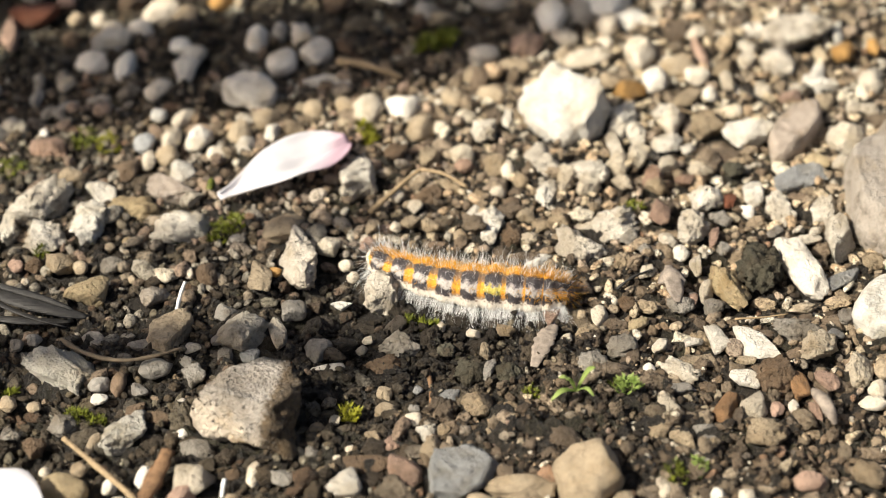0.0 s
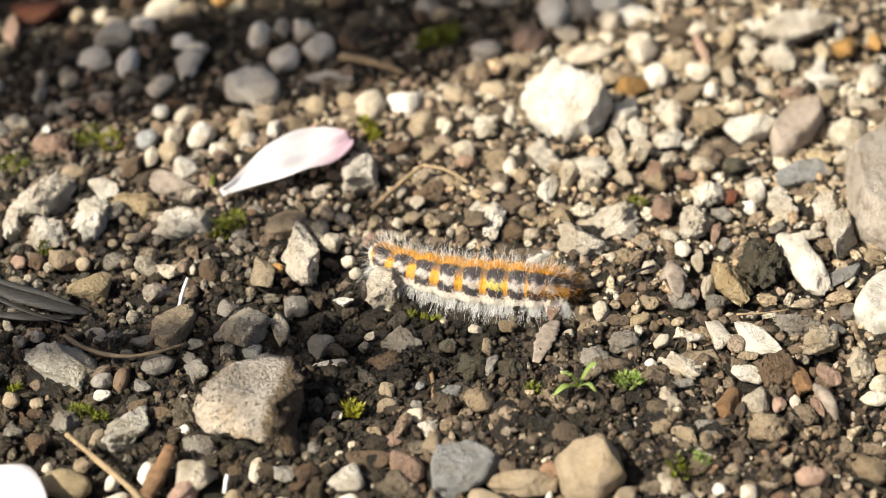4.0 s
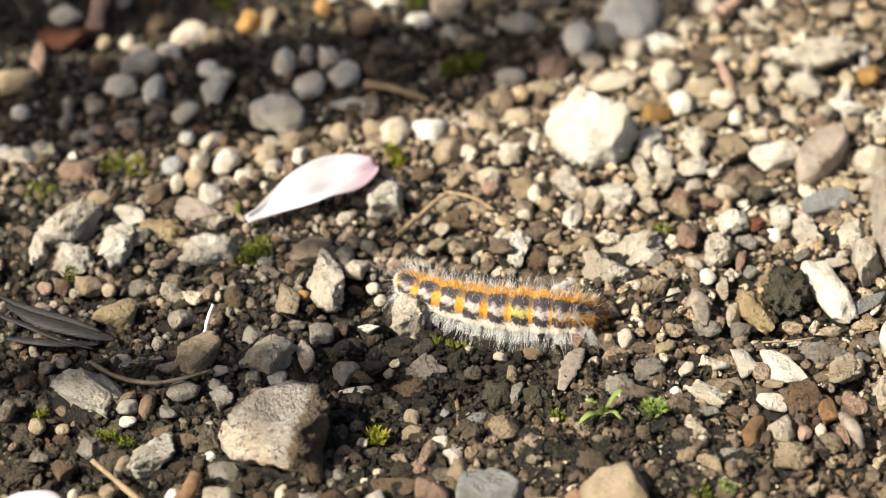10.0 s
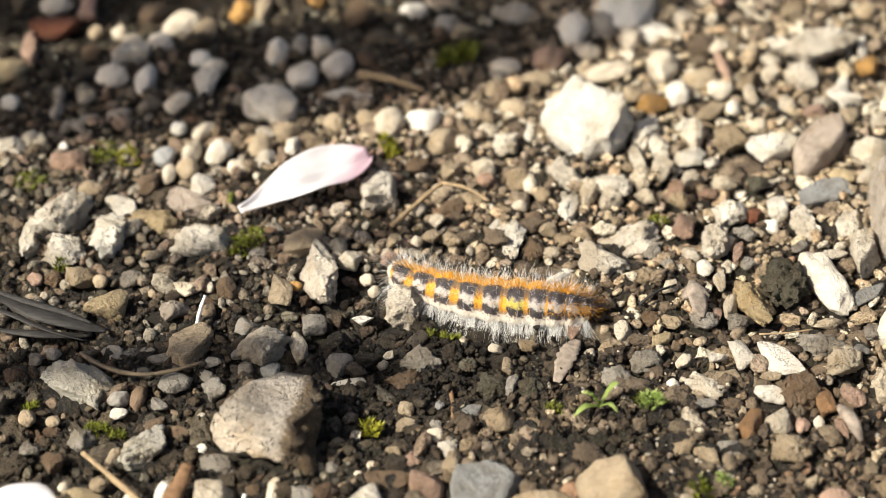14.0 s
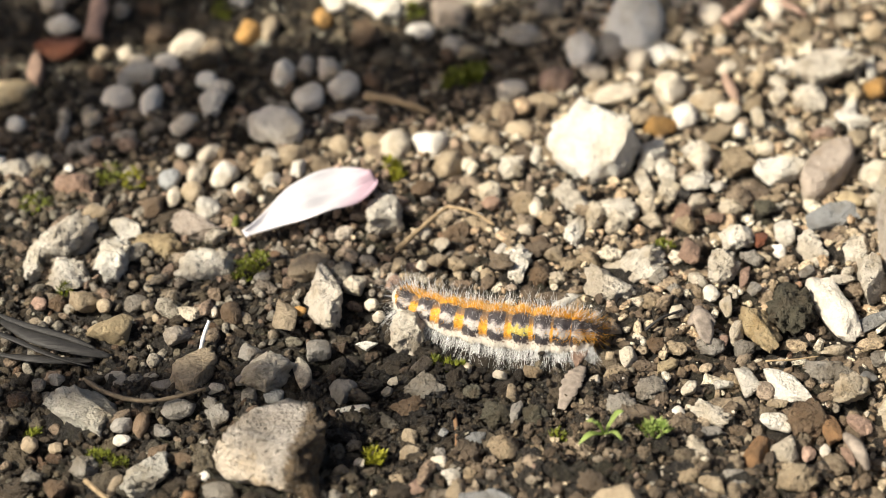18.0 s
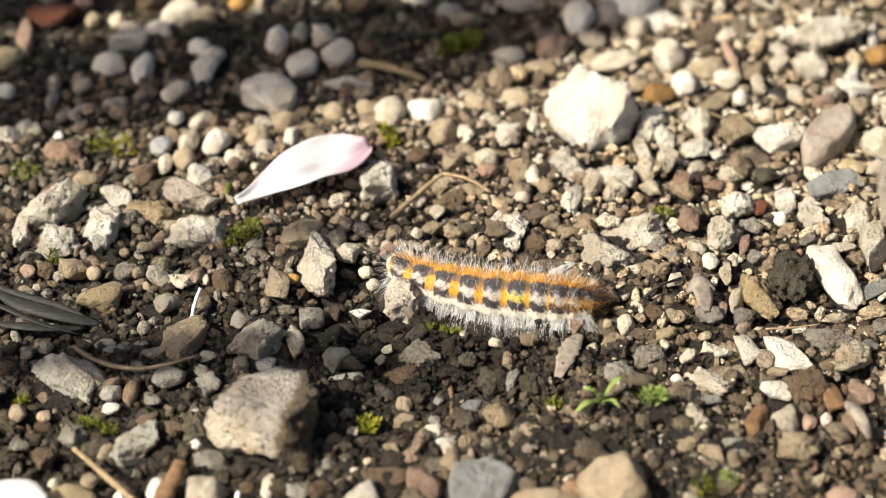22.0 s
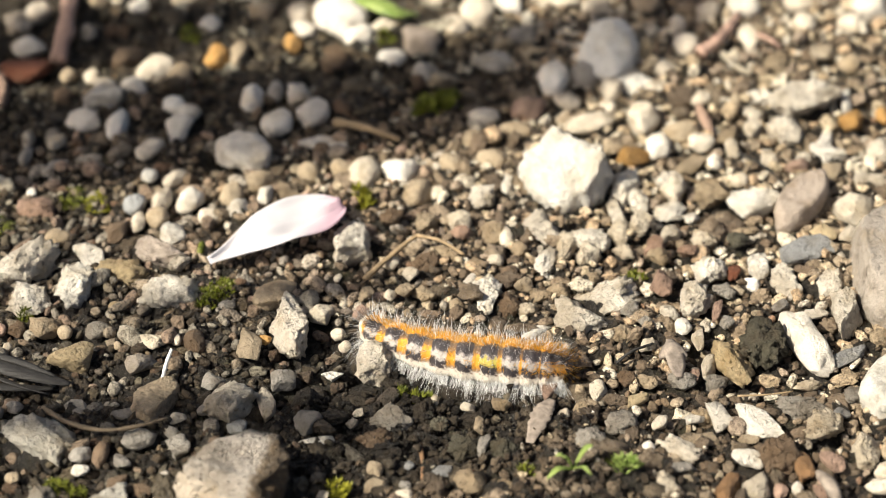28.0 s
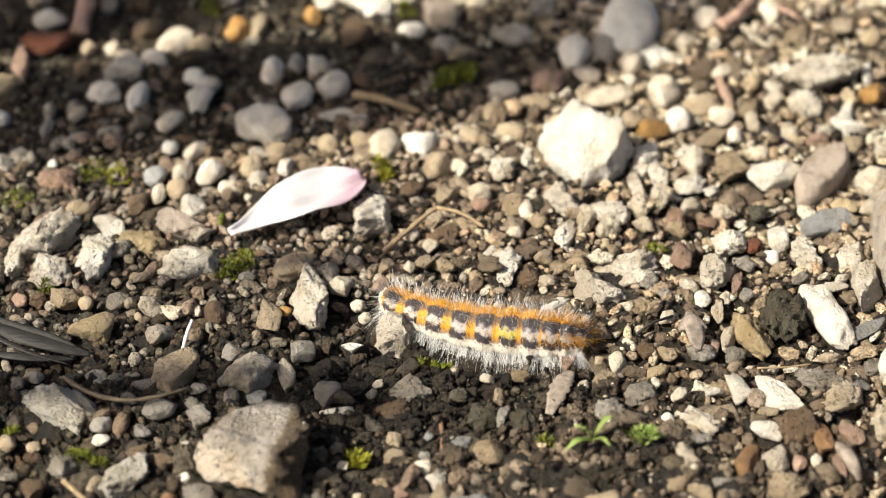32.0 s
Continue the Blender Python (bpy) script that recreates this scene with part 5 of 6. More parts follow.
def blade(name, points, width, material, label, category, thick=0.12, curl=0.15, twist=0.0, ragged=0.1):
    """A long narrow leaf lying along the points; widest in the middle."""
    bm = bmesh.new()
    path = spline([mm(p) for p in points], 24)
    rows = []
    for k, p in enumerate(path):
        d = (path[min(k + 1, 24)] - path[max(k - 1, 0)]).normalized()
        side = d.cross(Vector((0, 0, 1))).normalized()
        up = side.cross(d)
        u = k / 24
        w = width / 1000 * (0.22 + 0.78 * math.sin(math.pi * min(max(u, 0.02), 0.98)) ** 0.7) / 2
        ang = twist * u
        s2 = side * math.cos(ang) + up * math.sin(ang)
        u2 = up * math.cos(ang) - side * math.sin(ang)
        rag = 1 + ragged * noise.noise(Vector((k * 0.7, points[0][0], 2)))
        rows.append([p + s2 * w * q * rag + u2 * w * curl * (1 - q * q) * 2 for q in (-1, -0.55, 0, 0.55, 1)])
    add_sheet(bm, rows, thick / 1000)
    return thing(name, bm, material, label, category)


# dry stalks and splinters lying between the stones
twig("dry_twig", [(-50.6, -19.6, 2.0), (-47.0, -22.7, 2.5), (-42.8, -24.2, 2.5), (-38.7, -23.8, 2.5), (-34.4, -22.1, 2.5)], 0.35, 0.22, fibre_material("dull_twig", (0.17, 0.13, 0.085), 0.5), "thin curved dry brown twig over the stones", "twig", seed=1)
twig("straw_stalk", [(-47.6, -38.8, 3.0), (-43.0, -43.6, 3.0), (-38.2, -48.4, 2.5), (-36.4, -51.2, 2.0)], 0.32, 0.5, straw, "pale dry straw stalk leaning on gravel", "straw", seed=2)
twig("bark_splinter", [(-34.5, -40.8, 2.5), (-35.4, -44.8, 2.5), (-37.1, -49.0, 2.0)], 0.95, 1.1, bark, "reddish brown splinter of bark on gravel", "bark", 0.6, seed=3)
twig("bark_splinter", [(-36.1, -43.1, 2.0), (-37.0, -47.5, 2.0), (-38.3, -49.2, 1.5)], 0.5, 0.7, bark, "narrow brown splinter of bark on gravel", "bark", 0.6, seed=4)
twig("straw_stalk", [(-10.3, 6.6, 1.5), (-7.5, 9.9, 2.0), (-4.4, 13.5, 2.5), (-2.9, 15.1, 2.5)], 0.4, 0.3, straw, "bent tan straw stalk on the gravel", "straw", seed=5)
twig("straw_stalk", [(-3.1, 15.1, 2.5), (0.3, 13.3, 3.0), (3.7, 11.3, 2.0)], 0.3, 0.22, straw, "thin curved straw stalk on the gravel", "straw", seed=6)
twig("dry_twig", [(-15.7, 43.8, 2.0), (-11.2, 41.7, 2.5), (-5.8, 39.9, 1.5)], 0.7, 0.5, straw, "blunt dry tan twig lying in the shade", "twig", seed=7)
twig("dry_twig", [(41.9, 62.5, 2.0), (45.3, 65.4, 3.0), (49.3, 73.8, 2.0)], 1.1, 0.8, pale_wood, "dull pink dry twig on gravel", "twig", seed=8)
twig("dry_twig", [(51.2, 68.6, 2.0), (53.4, 64.8, 3.0), (55.0, 64.3, 2.0)], 0.5, 0.4, pale_wood, "short dull pink dry twig on gravel", "twig", seed=9)
twig("wood_piece", [(-62.1, 85.5, 3.0), (-60.6, 71.2, 3.0), (-60.9, 61.8, 1.5)], 1.3, 1.5, pale_wood, "thick weathered piece of pinkish wood", "wood", 0.7, seed=10)
twig("straw_stalk", [(44.9, 35.4, 2.0), (48.0, 31.4, 2.5), (51.4, 25.9, 2.0)], 0.16, 0.12, dark_straw, "hair-thin grey straw across gravel", "straw", seed=11)
twig("straw_stalk", [(23.5, -10.4, 1.0), (25.6, -9.2, 2.0), (28.6, -7.1, 1.5)], 0.22, 0.16, dark_straw, "thin shiny grey straw beside the caterpillar", "straw", seed=12)
twig("straw_stalk", [(38.6, -17.4, 1.5), (42.4, -17.2, 1.5), (45.8, -16.6, 1.5)], 0.14, 0.1, straw, "hair-thin straw on dark soil", "straw", seed=13)
twig("white_needle", [(-36.1, -13.0, 0.8), (-35.6, -11.8, 2.4), (-34.8, -10.8, 4.2)], 0.3, 0.24, white_fibre, "short bleached white stalk standing in soil", "stalk", seed=14)
twig("white_needle", [(-27.5, -47.4, 1.0), (-27.4, -46.3, 1.5), (-27.2, -45.3, 2.0)], 0.25, 0.3, white_fibre, "short bleached white stalk on gravel", "stalk", seed=15)
twig("dry_twig", [(-2.2, -25.4, 0.8), (-1.9, -29.1, 0.8), (-1.9, -31.4, 0.8)], 0.3, 0.25, bark, "short dark red twig in soil", "twig", seed=16)
blade("dry_grass_blade", [(-63.7, -7.6, 2.0), (-58.2, -12.1, 3.0), (-52.7, -13.9, 2.5), (-47.8, -14.6, 1.5)], 2.5, dark_straw, "flat grey withered grass blade on soil", "grass")
blade("dry_grass_blade", [(-62.7, -14.0, 1.5), (-56.3, -15.6, 2.0), (-50.1, -14.9, 1.0)], 1.4, dark_straw, "narrow dark withered grass blade on soil", "grass")
blade("dry_grass_blade", [(-66.0, -9.5, 2.6), (-60.5, -12.8, 3.0), (-55.5, -15.0, 2.2), (-50.5, -16.4, 1.4)], 1.0, dark_straw, "thin split strand of withered grass on soil", "grass", twist=0.5, ragged=0.25)
blade("dry_grass_blade", [(-66.0, -6.0, 2.8), (-60.0, -10.2, 3.6), (-54.0, -12.4, 3.2), (-49.8, -13.8, 2.2)], 0.9, dark_straw, "thin split strand of withered grass on soil", "grass", twist=-0.5, ragged=0.25)
blade("green_leaf", [(-16.2, 79.7, 3.0), (-11.4, 75.8, 4.0), (-7.1, 72.6, 4.0), (-3.5, 74.6, 2.0)], 4.0, green, "small fresh green leaf on the gravel", "leaf")
blade("leaf_fragment", [(14.7, -17.9, 1.5), (13.2, -21.1, 2.0), (11.5, -25.6, 1.2)], 2.6, dry_leaf, "torn dull pink scrap of dry leaf", "leaf", curl=0.04, ragged=0.3)
blade("leaf_fragment", [(30.6, -8.0, 3.0), (31.0, -11.5, 3.0), (31.3, -14.4, 2.0)], 2.6, dry_leaf, "crumpled dry leaf scrap on gravel", "leaf", curl=0.06, twist=0.3, ragged=0.15)
blade("leaf_fragment", [(29.1, -10.3, 2.0), (30.5, -10.3, 3.4), (32.6, -11.0, 2.5)], 2.4, dry_leaf, "curled dry leaf scrap on gravel", "leaf", curl=0.06, twist=-0.4, ragged=0.15)
blade("leaf_fragment", [(46.8, -31.7, 2.0), (47.7, -35.3, 3.0), (48.7, -37.5, 1.5)], 2.2, dry_leaf, "curled pinkish husk on gravel", "leaf", curl=0.4, twist=0.5)


# ---- seedling and moss ----
def seedling():
    base = mm((16.6, -31.6, 2.5))
    root = tagged(new("seedling"), "tiny fresh green seedling with narrow leaves in soil", "seedling")
    root.matrix_world = Matrix.Translation(base)
    for k, (tip, w) in enumerate((((18.9, -31.4, 6.4), 0.95), ((13.2, -34.2, 3.4), 0.8), ((14.3, -32.1, 5.4), 0.7), ((18.6, -34.5, 4.4), 0.6), ((15.2, -33.0, 5.9), 0.5))):
        end = mm(tip) - base
        mid = end * 0.55 + Vector((0, 0, 0.0009))
        path = spline([Vector((0, 0, 0)), mid, end], 12)
        rows = []
        for i, p in enumerate(path):
            d = (path[min(i + 1, 12)] - path[max(i - 1, 0)]).normalized()
            side = d.cross(Vector((0, 0, 1))).normalized()
            ww = w / 1000 * (0.3 + 0.7 * math.sin(math.pi * min(0.97, 0.05 + i / 12)) ** 0.8) * (1 if i < 12 else 0.2) / 2
            rows.append([p - side * ww + Vector((0, 0, ww * 0.5)), p, p + side * ww + Vector((0, 0, ww * 0.5))])
        bm = bmesh.new()
        add_sheet(bm, rows, 0.00012)
        part("leaf", bm, green, root)
    return root


seedling()


def moss(center, size, count, seed, material, label, tall=1.0):
    """A cushion of short pointed shoots."""
    rng = random.Random(seed)
    c = mm(center)
    bm = bmesh.new()
    for _ in range(count):
        r = 0.8 * size / 1000 * math.sqrt(rng.random())
        w = rng.uniform(0, 6.283)
        p = Vector((c.x + r * math.cos(w), c.y + r * math.sin(w), 0))
        p.z = height(p.x, p.y) + 0.0002 + c.z * (1 - (r * 1000 / size) ** 2)
        out = Vector((math.cos(w), math.sin(w), 0)) * (0.3 + r * 1000 / size * 0.7)
        for k in range(5):
            a = rng.uniform(0, 6.283)
            d = (out * 0.5 + Vector((math.cos(a) * 0.8, math.sin(a) * 0.8, 0.9))).normalized()
            ln = rng.uniform(0.45, 1.0) * tall / 1000
            side = d.cross(Vector((rng.random(), rng.random(), rng.random()))).normalized() * ln * 0.16
            mid = p + d * ln * 0.5
            q = [bm.verts.new(v) for v in (p, mid + side, p + d * ln + Vector((0, 0, ln * 0.1)), mid - side, mid + d.cross(side) * 0.5)]
            bm.faces.new((q[0], q[1], q[4]))
            bm.faces.new((q[1], q[2], q[4]))
            bm.faces.new((q[2], q[3], q[4]))
            bm.faces.new((q[3], q[0], q[4]))
    ob = thing("moss", bm, material, label, "moss", "moss cushions")
    return ob


MOSS = "small green moss cushion between the stones"
moss((-12.2, -33.7, 0.8), 1.3, 34, 1, moss_yellow, "bright green moss tuft on dark soil", 1.4)
moss((23.0, -32.0, 0.8), 1.9, 46, 2, green, "bright green moss tuft beside the seedling", 1.3)
moss((21.4, -30.6, 0.6), 1.0, 20, 3, moss_green, MOSS)
moss((0.3, 50.1, 1.2), 3.6, 120, 4, moss_green, "olive green moss cushion in the shade", 1.4)
moss((-2.0, 46.9, 1.0), 2.2, 60, 5, moss_green, "olive green moss cushion in the shade", 1.4)
moss((-11.0, 25.1, 1.6), 1.5, 60, 6, moss_yellow, "yellow-green moss tuft beside the petal", 1.3)
moss((-49.8, 24.9, 1.4), 2.2, 70, 7, moss_yellow, "yellowish moss on gravel", 0.7)
moss((-53.3, 26.0, 1.2), 2.8, 90, 8, moss_green, "yellowish moss on gravel", 0.7)
moss((-63.2, 19.0, 1.5), 3.0, 100, 9, moss_green, "yellowish moss on gravel", 0.7)
moss((-30.3, 5.1, 0.8), 2.8, 100, 10, moss_green, "dark green moss in a hollow")
moss((-31.7, 2.6, 0.8), 1.8, 60, 11, moss_green, "dark green moss in a hollow")
moss((-2.4, -16.3, 0.5), 1.6, 40, 12, moss_green, MOSS)
moss((-5.0, -15.6, 0.5), 1.2, 26, 13, moss_green, MOSS)
moss((31.0, -44.1, 0.8), 1.2, 30, 14, green, MOSS)
moss((27.9, -45.8, 0.8), 1.6, 36, 15, moss_green, MOSS)
moss((-47.5, -32.2, 0.8), 1.8, 50, 16, moss_green, MOSS)
moss((-44.6, -32.9, 0.8), 1.4, 36, 17, moss_green, MOSS)
moss((-56.3, -27.6, 0.8), 1.2, 34, 18, moss_green, MOSS)
moss((-56.2, -0.0, 1.0), 1.4, 30, 19, moss_green, MOSS)
moss((10.9, -30.5, 0.6), 1.4, 30, 20, moss_green, MOSS)
moss((45.2, -4.7, 1.4), 1.2, 26, 21, moss_green, MOSS)
moss((27.2, 7.8, 0.8), 2.2, 50, 22, moss_green, MOSS)
moss((-8.5, 69.0, 1.2), 2.0, 50, 23, moss_green, "olive green moss cushion in the shade")
moss((-40.3, 69.0, 1.2), 2.0, 50, 24, moss_green, "olive green moss cushion in the shade")
moss((-9.2, 0.0, 0.3), 0.6, 6, 25, moss_green, MOSS)


# ---- petals ----
def petal_material():
    m = Nodes("petal")
    sep = m.tree.nodes.new("ShaderNodeSeparateXYZ")
    m.link(m.coords(), sep.inputs[0])
    a = m.noise(350, 4, 0.6, m.coords())
    tint = m.ramp(m.math("ADD", m.math("SUBTRACT", m.math("MULTIPLY", sep.outputs[0], 80.0), m.math("MULTIPLY", sep.outputs[1], 75.0)), m.math("MULTIPLY", a, 0.3)), (0.55, (0.65, 0.63, 0.645)), (0.95, (0.57, 0.41, 0.475)))
    m.finish(tint, 0.5, m.bump(m.noise(1500, 3, 0.6, m.coords()), 0.25, 0.0002), 0.3)
    tr = m.tree.nodes.new("ShaderNodeBsdfTranslucent")
    m.link(tint, tr.inputs[0])
    mx = m.tree.nodes.new("ShaderNodeMixShader")
    mx.inputs[0].default_value = 0.3
    m.link(m.bsdf.outputs[0], mx.inputs[1])
    m.link(tr.outputs[0], mx.inputs[2])
    m.link(mx.outputs[0], m.tree.nodes["Material Output"].inputs[0])
    return m.mat


petal_mat = petal_material()


def petal(start, end, width, tilt, cup, label, arch=0.0):
    """A flower petal from its narrow claw to its broad notched tip; its own x runs along it."""
    a, b = mm(start), mm(end)
    ln = (b - a).length
    rows, n = [], 34
    for i in range(n + 1):
        u = i / n
        if u < 0.62:
            w = 0.10 + 0.90 * math.sin(math.pi / 2 * u / 0.62) ** 1.5
        else:
            w = max(0.12, math.sqrt(max(0.0, 1 - ((u - 0.62) / 0.392) ** 2.4)))
        w *= (1 + 0.10 * noise.noise(Vector((u * 5, 1.7, width)))) * width / 2000
        row = []
        for j in range(17):
            q = j / 8 - 1
            x = (u - 0.5) * ln * (1 - 0.04 * math.exp(-(q / 0.2) ** 2) * (u > 0.9))
            y = w * q
            z = cup / 1000 * (q * q - 0.4) * math.sin(math.pi * u) ** 0.6 + arch / 1000 * math.sin(math.pi * u)
            z += 0.0008 * noise.noise(Vector((u * 3.4, q * 1.8, width))) + 0.0009 * math.exp(-((q - 0.1 + 0.25 * u) / 0.13) ** 2) * u - 0.0007 * math.exp(-((q + 0.45 - 0.2 * u) / 0.1) ** 2) * u
            row.append(Vector((x, y, z)))
        rows.append(row)
    bm = bmesh.new()
    add_sheet(bm, rows, 0.00018)
    ob = thing("petal", bm, petal_mat, label, "petal", "fallen petals")
    d = (b - a).normalized()
    side = Vector((0, 0, 1)).cross(d).normalized()
    up = d.cross(side)
    side, up = side * math.cos(tilt) + up * math.sin(tilt), up * math.cos(tilt) - side * math.sin(tilt)
    ob.matrix_world = Matrix.Translation((a + b) / 2) @ Matrix((d, side, up)).transposed().to_4x4()
    return ob


petal((-31.9, 9.4, 2.7), (-13.8, 20.9, 4.0), 9.0, 0.05, 0.8, "fallen white cherry petal with a pink tip on gravel", 0.7)
petal((-64.6, -49.9, 2.0), (-48.7, -55.3, 3.0), 16.0, 0.2, 0.8, "broad fallen white cherry petal at the edge of view", 1.0)

twig("seed_grain", [(-33.5, 12.7, 1.4), (-33.4, 13.2, 1.8), (-33.4, 14.8, 1.4)], 0.5, 0.5, moss_green, "tiny green seed beside the petal", "seed", seed=20)


# ---- weed outside the view, whose leaves shade the ground ----
def weed():
    far = 0.45
    root = tagged(new("tall_weed"), "tall broad-leaved green weed growing beside the gravel", "weed")
    root.matrix_world = Matrix.Translation((-0.40, 0.0, 0.0))
    off = -Vector(root.matrix_world.translation) + TO_SUN * far

    def leaf(stations, label=""):
        path = spline([mm(p[:3]) for p in stations], 36)
        wide = spline([Vector((p[3], 0, 0)) for p in stations], 36)
        rows = []
        for k, p in enumerate(path):
            d = (path[min(k + 1, 36)] - path[max(k - 1, 0)]).normalized()
            side = Vector((-d.y, d.x, 0)).normalized()
            w = max(wide[k].x, 0.2) / 1000
            rim = 1 + 0.10 * noise.noise(Vector((k * 0.55, 3, stations[0][1])))
            rows.append([p + off + side * w * q * rim + TO_SUN * 0.004 * (1 - q * q) for q in (-1, -0.6, -0.2, 0.2, 0.6, 1)])
        bm = bmesh.new()
        add_sheet(bm, rows, 0.0004)
        part("leaf", bm, weed_green, root, label)

    leaf([(-144, 31, 0, 4.6), (-95, 34, 0, 8.0), (-73, 36.5, 0, 8.8), (-56, 42, 0, 12.6), (-29, 47.3, 0, 13.0), (-2, 52, 0, 12.5), (14, 60, 0, 12.4), (28, 67, 0, 11.5), (39, 76, 0, 8.5), (50, 86, 0, 2.0)])
    leaf([(-106, -30, 0, 1.7), (-74, -22, 0, 2.4), (-56, -20, 0, 3.6), (-43, -20, 0, 3.8), (-32, -19, 0, 3.4), (-20, -19.5, 0, 3.4), (-12, -22, 0, 3.4), (-6, -23, 0, 1.2)])
    leaf([(-60, 1, 0, 0.4), (-30, 3, 0, 1.0), (-20, 4.5, 0, 2.2), (-13, 7.0, 0, 2.4), (-8, 7, 0, 1.4), (-4, 6.5, 0, 0.5)])
    leaf([(-135, 62, 0, 2.8), (-86, 66, 0, 7.4), (-65, 68, 0, 8.4), (-49, 72, 0, 7.4), (-34, 76, 0, 4.6), (-16, 80, 0, 1.6)])
    bm = bmesh.new()
    add_tube(bm, spline([Vector((0, 0, -0.004)), Vector((0.012, 0.01, 0.12)), Vector((-0.02, 0.02, 0.262)), Vector((0.0, 0.03, 0.30))], 24), lambda u: 0.0035 - 0.0018 * u, 10, 1, 0.1)
    part("stem", bm, weed_green, root)
    return root


weed()


def straw_bits():
    """Short broken fibres on the dry ground behind."""
    rng = random.Random(31)
    bm = bmesh.new()
    for _ in range(36):
        x, y = rng.uniform(24, 62), rng.uniform(14, 60)
        w = rng.uniform(0, 6.283)
        ln = rng.uniform(2.0, 6.5)
        z = height(x / 1000, y / 1000) * 1000 + rng.uniform(0.8, 2.2)
        d = Vector((math.cos(w), math.sin(w), rng.gauss(0, 0.2))) * ln / 2
        p = Vector((x, y, z))
        bend = Vector((rng.gauss(0, 0.5), rng.gauss(0, 0.5), rng.uniform(0, 0.6)))
        path = spline([(p - d) / 1000, (p + bend) / 1000, (p + d) / 1000], 6)
        r = rng.uniform(0.05, 0.12) / 1000
        add_tube(bm, path, lambda u: r, 5)
    tagged(thing("straw_bits", bm, straw, "short broken bits of dry straw on gravel", "straw"), kind="stuff")


straw_bits()


# ---- caterpillar ----
def body_material(name, blotch):
    """Banded skin: round the body by the angle, along the body by the segment."""
    m = Nodes(name)
    v = m.coords()
    sep = m.tree.nodes.new("ShaderNodeSeparateXYZ")
    m.link(v, sep.inputs[0])
    ang = m.math("ARCTAN2", sep.outputs[2], m.math("MULTIPLY", sep.outputs[1], -1.0))
    turn = m.math("DIVIDE", m.math("ADD", ang, math.pi), 2 * math.pi)
    wob = m.math("MULTIPLY", m.math("SUBTRACT", m.noise(1400, 4, 0.65, v), 0.5), 0.15)
    turn = m.math("ADD", turn, wob)
    pale, dark, orange = (0.60, 0.54, 0.45), (0.022, 0.017, 0.020), (0.66, 0.29, 0.014)
    grey, brown = (0.20, 0.17, 0.17), (0.13, 0.07, 0.035)
    mid = m.ramp(turn, (0.474, pale), (0.490, (0.16, 0.12, 0.10)), (0.498, dark), (0.545, dark), (0.558, blotch), (0.602, blotch), (0.616, grey), (0.632, dark), (0.708, dark), (0.724, brown), (0.740, orange), (0.83, (0.76, 0.41, 0.04)), (0.88, dark))
    rim = m.ramp(turn, (0.474, pale), (0.490, (0.30, 0.20, 0.13)), (0.515, (0.40, 0.18, 0.02)), (0.535, orange), (0.618, (0.68, 0.30, 0.015)), (0.640, (0.22, 0.11, 0.03)), (0.70, (0.10, 0.06, 0.035)), (0.724, (0.50, 0.24, 0.03)), (0.82, (0.74, 0.38, 0.05)), (0.88, dark))
    along = m.math("ABSOLUTE", m.math("ADD", m.math("MULTIPLY", sep.outputs[0], 1000.0), m.math("MULTIPLY", m.math("SUBTRACT", m.noise(1700, 3, 0.6, v), 0.5), 0.75)))
    edge = m.ramp(m.math("DIVIDE", along, 2.0), (0.52, (0, 0, 0)), (0.60, (1, 1, 1)))
    col = m.mix(edge, mid, rim)
    fine = m.noise(5200, 3, 0.7, v)
    col = m.mix(m.ramp(m.noise(2300, 3, 0.7, v), (0.36, (0.45, 0.45, 0.45)), (0.50, (0, 0, 0))), col, (0.05, 0.035, 0.03))
    col = m.mix(m.ramp(fine, (0.55, (0, 0, 0)), (0.72, (0.22, 0.22, 0.22))), col, (0.40, 0.36, 0.33))
    return m.finish(col, m.ramp(fine, (0.3, (0.25, 0.25, 0.25)), (0.7, (0.6, 0.6, 0.6))), m.bump(m.math("ADD", fine, m.noise(1800, 3, 0.6, v)), 0.6, 0.0003), 0.5)


def hair_material(name, base, rough=0.45):
    m = Nodes(name)
    rnd = m.add("ShaderNodeNewGeometry").outputs["Random Per Island"]
    col = m.ramp(rnd, (0.0, shade(base, 0.7)), (0.6, base), (1.0, shade(base, 1.2)))
    m.finish(col, rough, None, 0.5)
    tr = m.tree.nodes.new("ShaderNodeBsdfTranslucent")
    m.link(col, tr.inputs[0])
    mx = m.tree.nodes.new("ShaderNodeMixShader")
    mx.inputs[0].default_value = 0.25
    m.link(m.bsdf.outputs[0], mx.inputs[1])
    m.link(tr.outputs[0], mx.inputs[2])
    m.link(mx.outputs[0], m.tree.nodes["Material Output"].inputs[0])
    return m.mat


skin = body_material("caterpillar_skin", (0.42, 0.38, 0.34))
skin_yellow = body_material("caterpillar_skin_yellow", (0.48, 0.40, 0.07))
white_hair = hair_material("white_hair", (0.88, 0.87, 0.84))
orange_hair = hair_material("orange_hair", (0.72, 0.35, 0.02))
dark_hair = hair_material("dark_hair", (0.05, 0.04, 0.038))
head_skin = fibre_material("head_shell", (0.07, 0.05, 0.045), 0.3, 0.35)
tip_skin = fibre_material("pale_skin", (0.62, 0.55, 0.45), 0.15, 0.5)


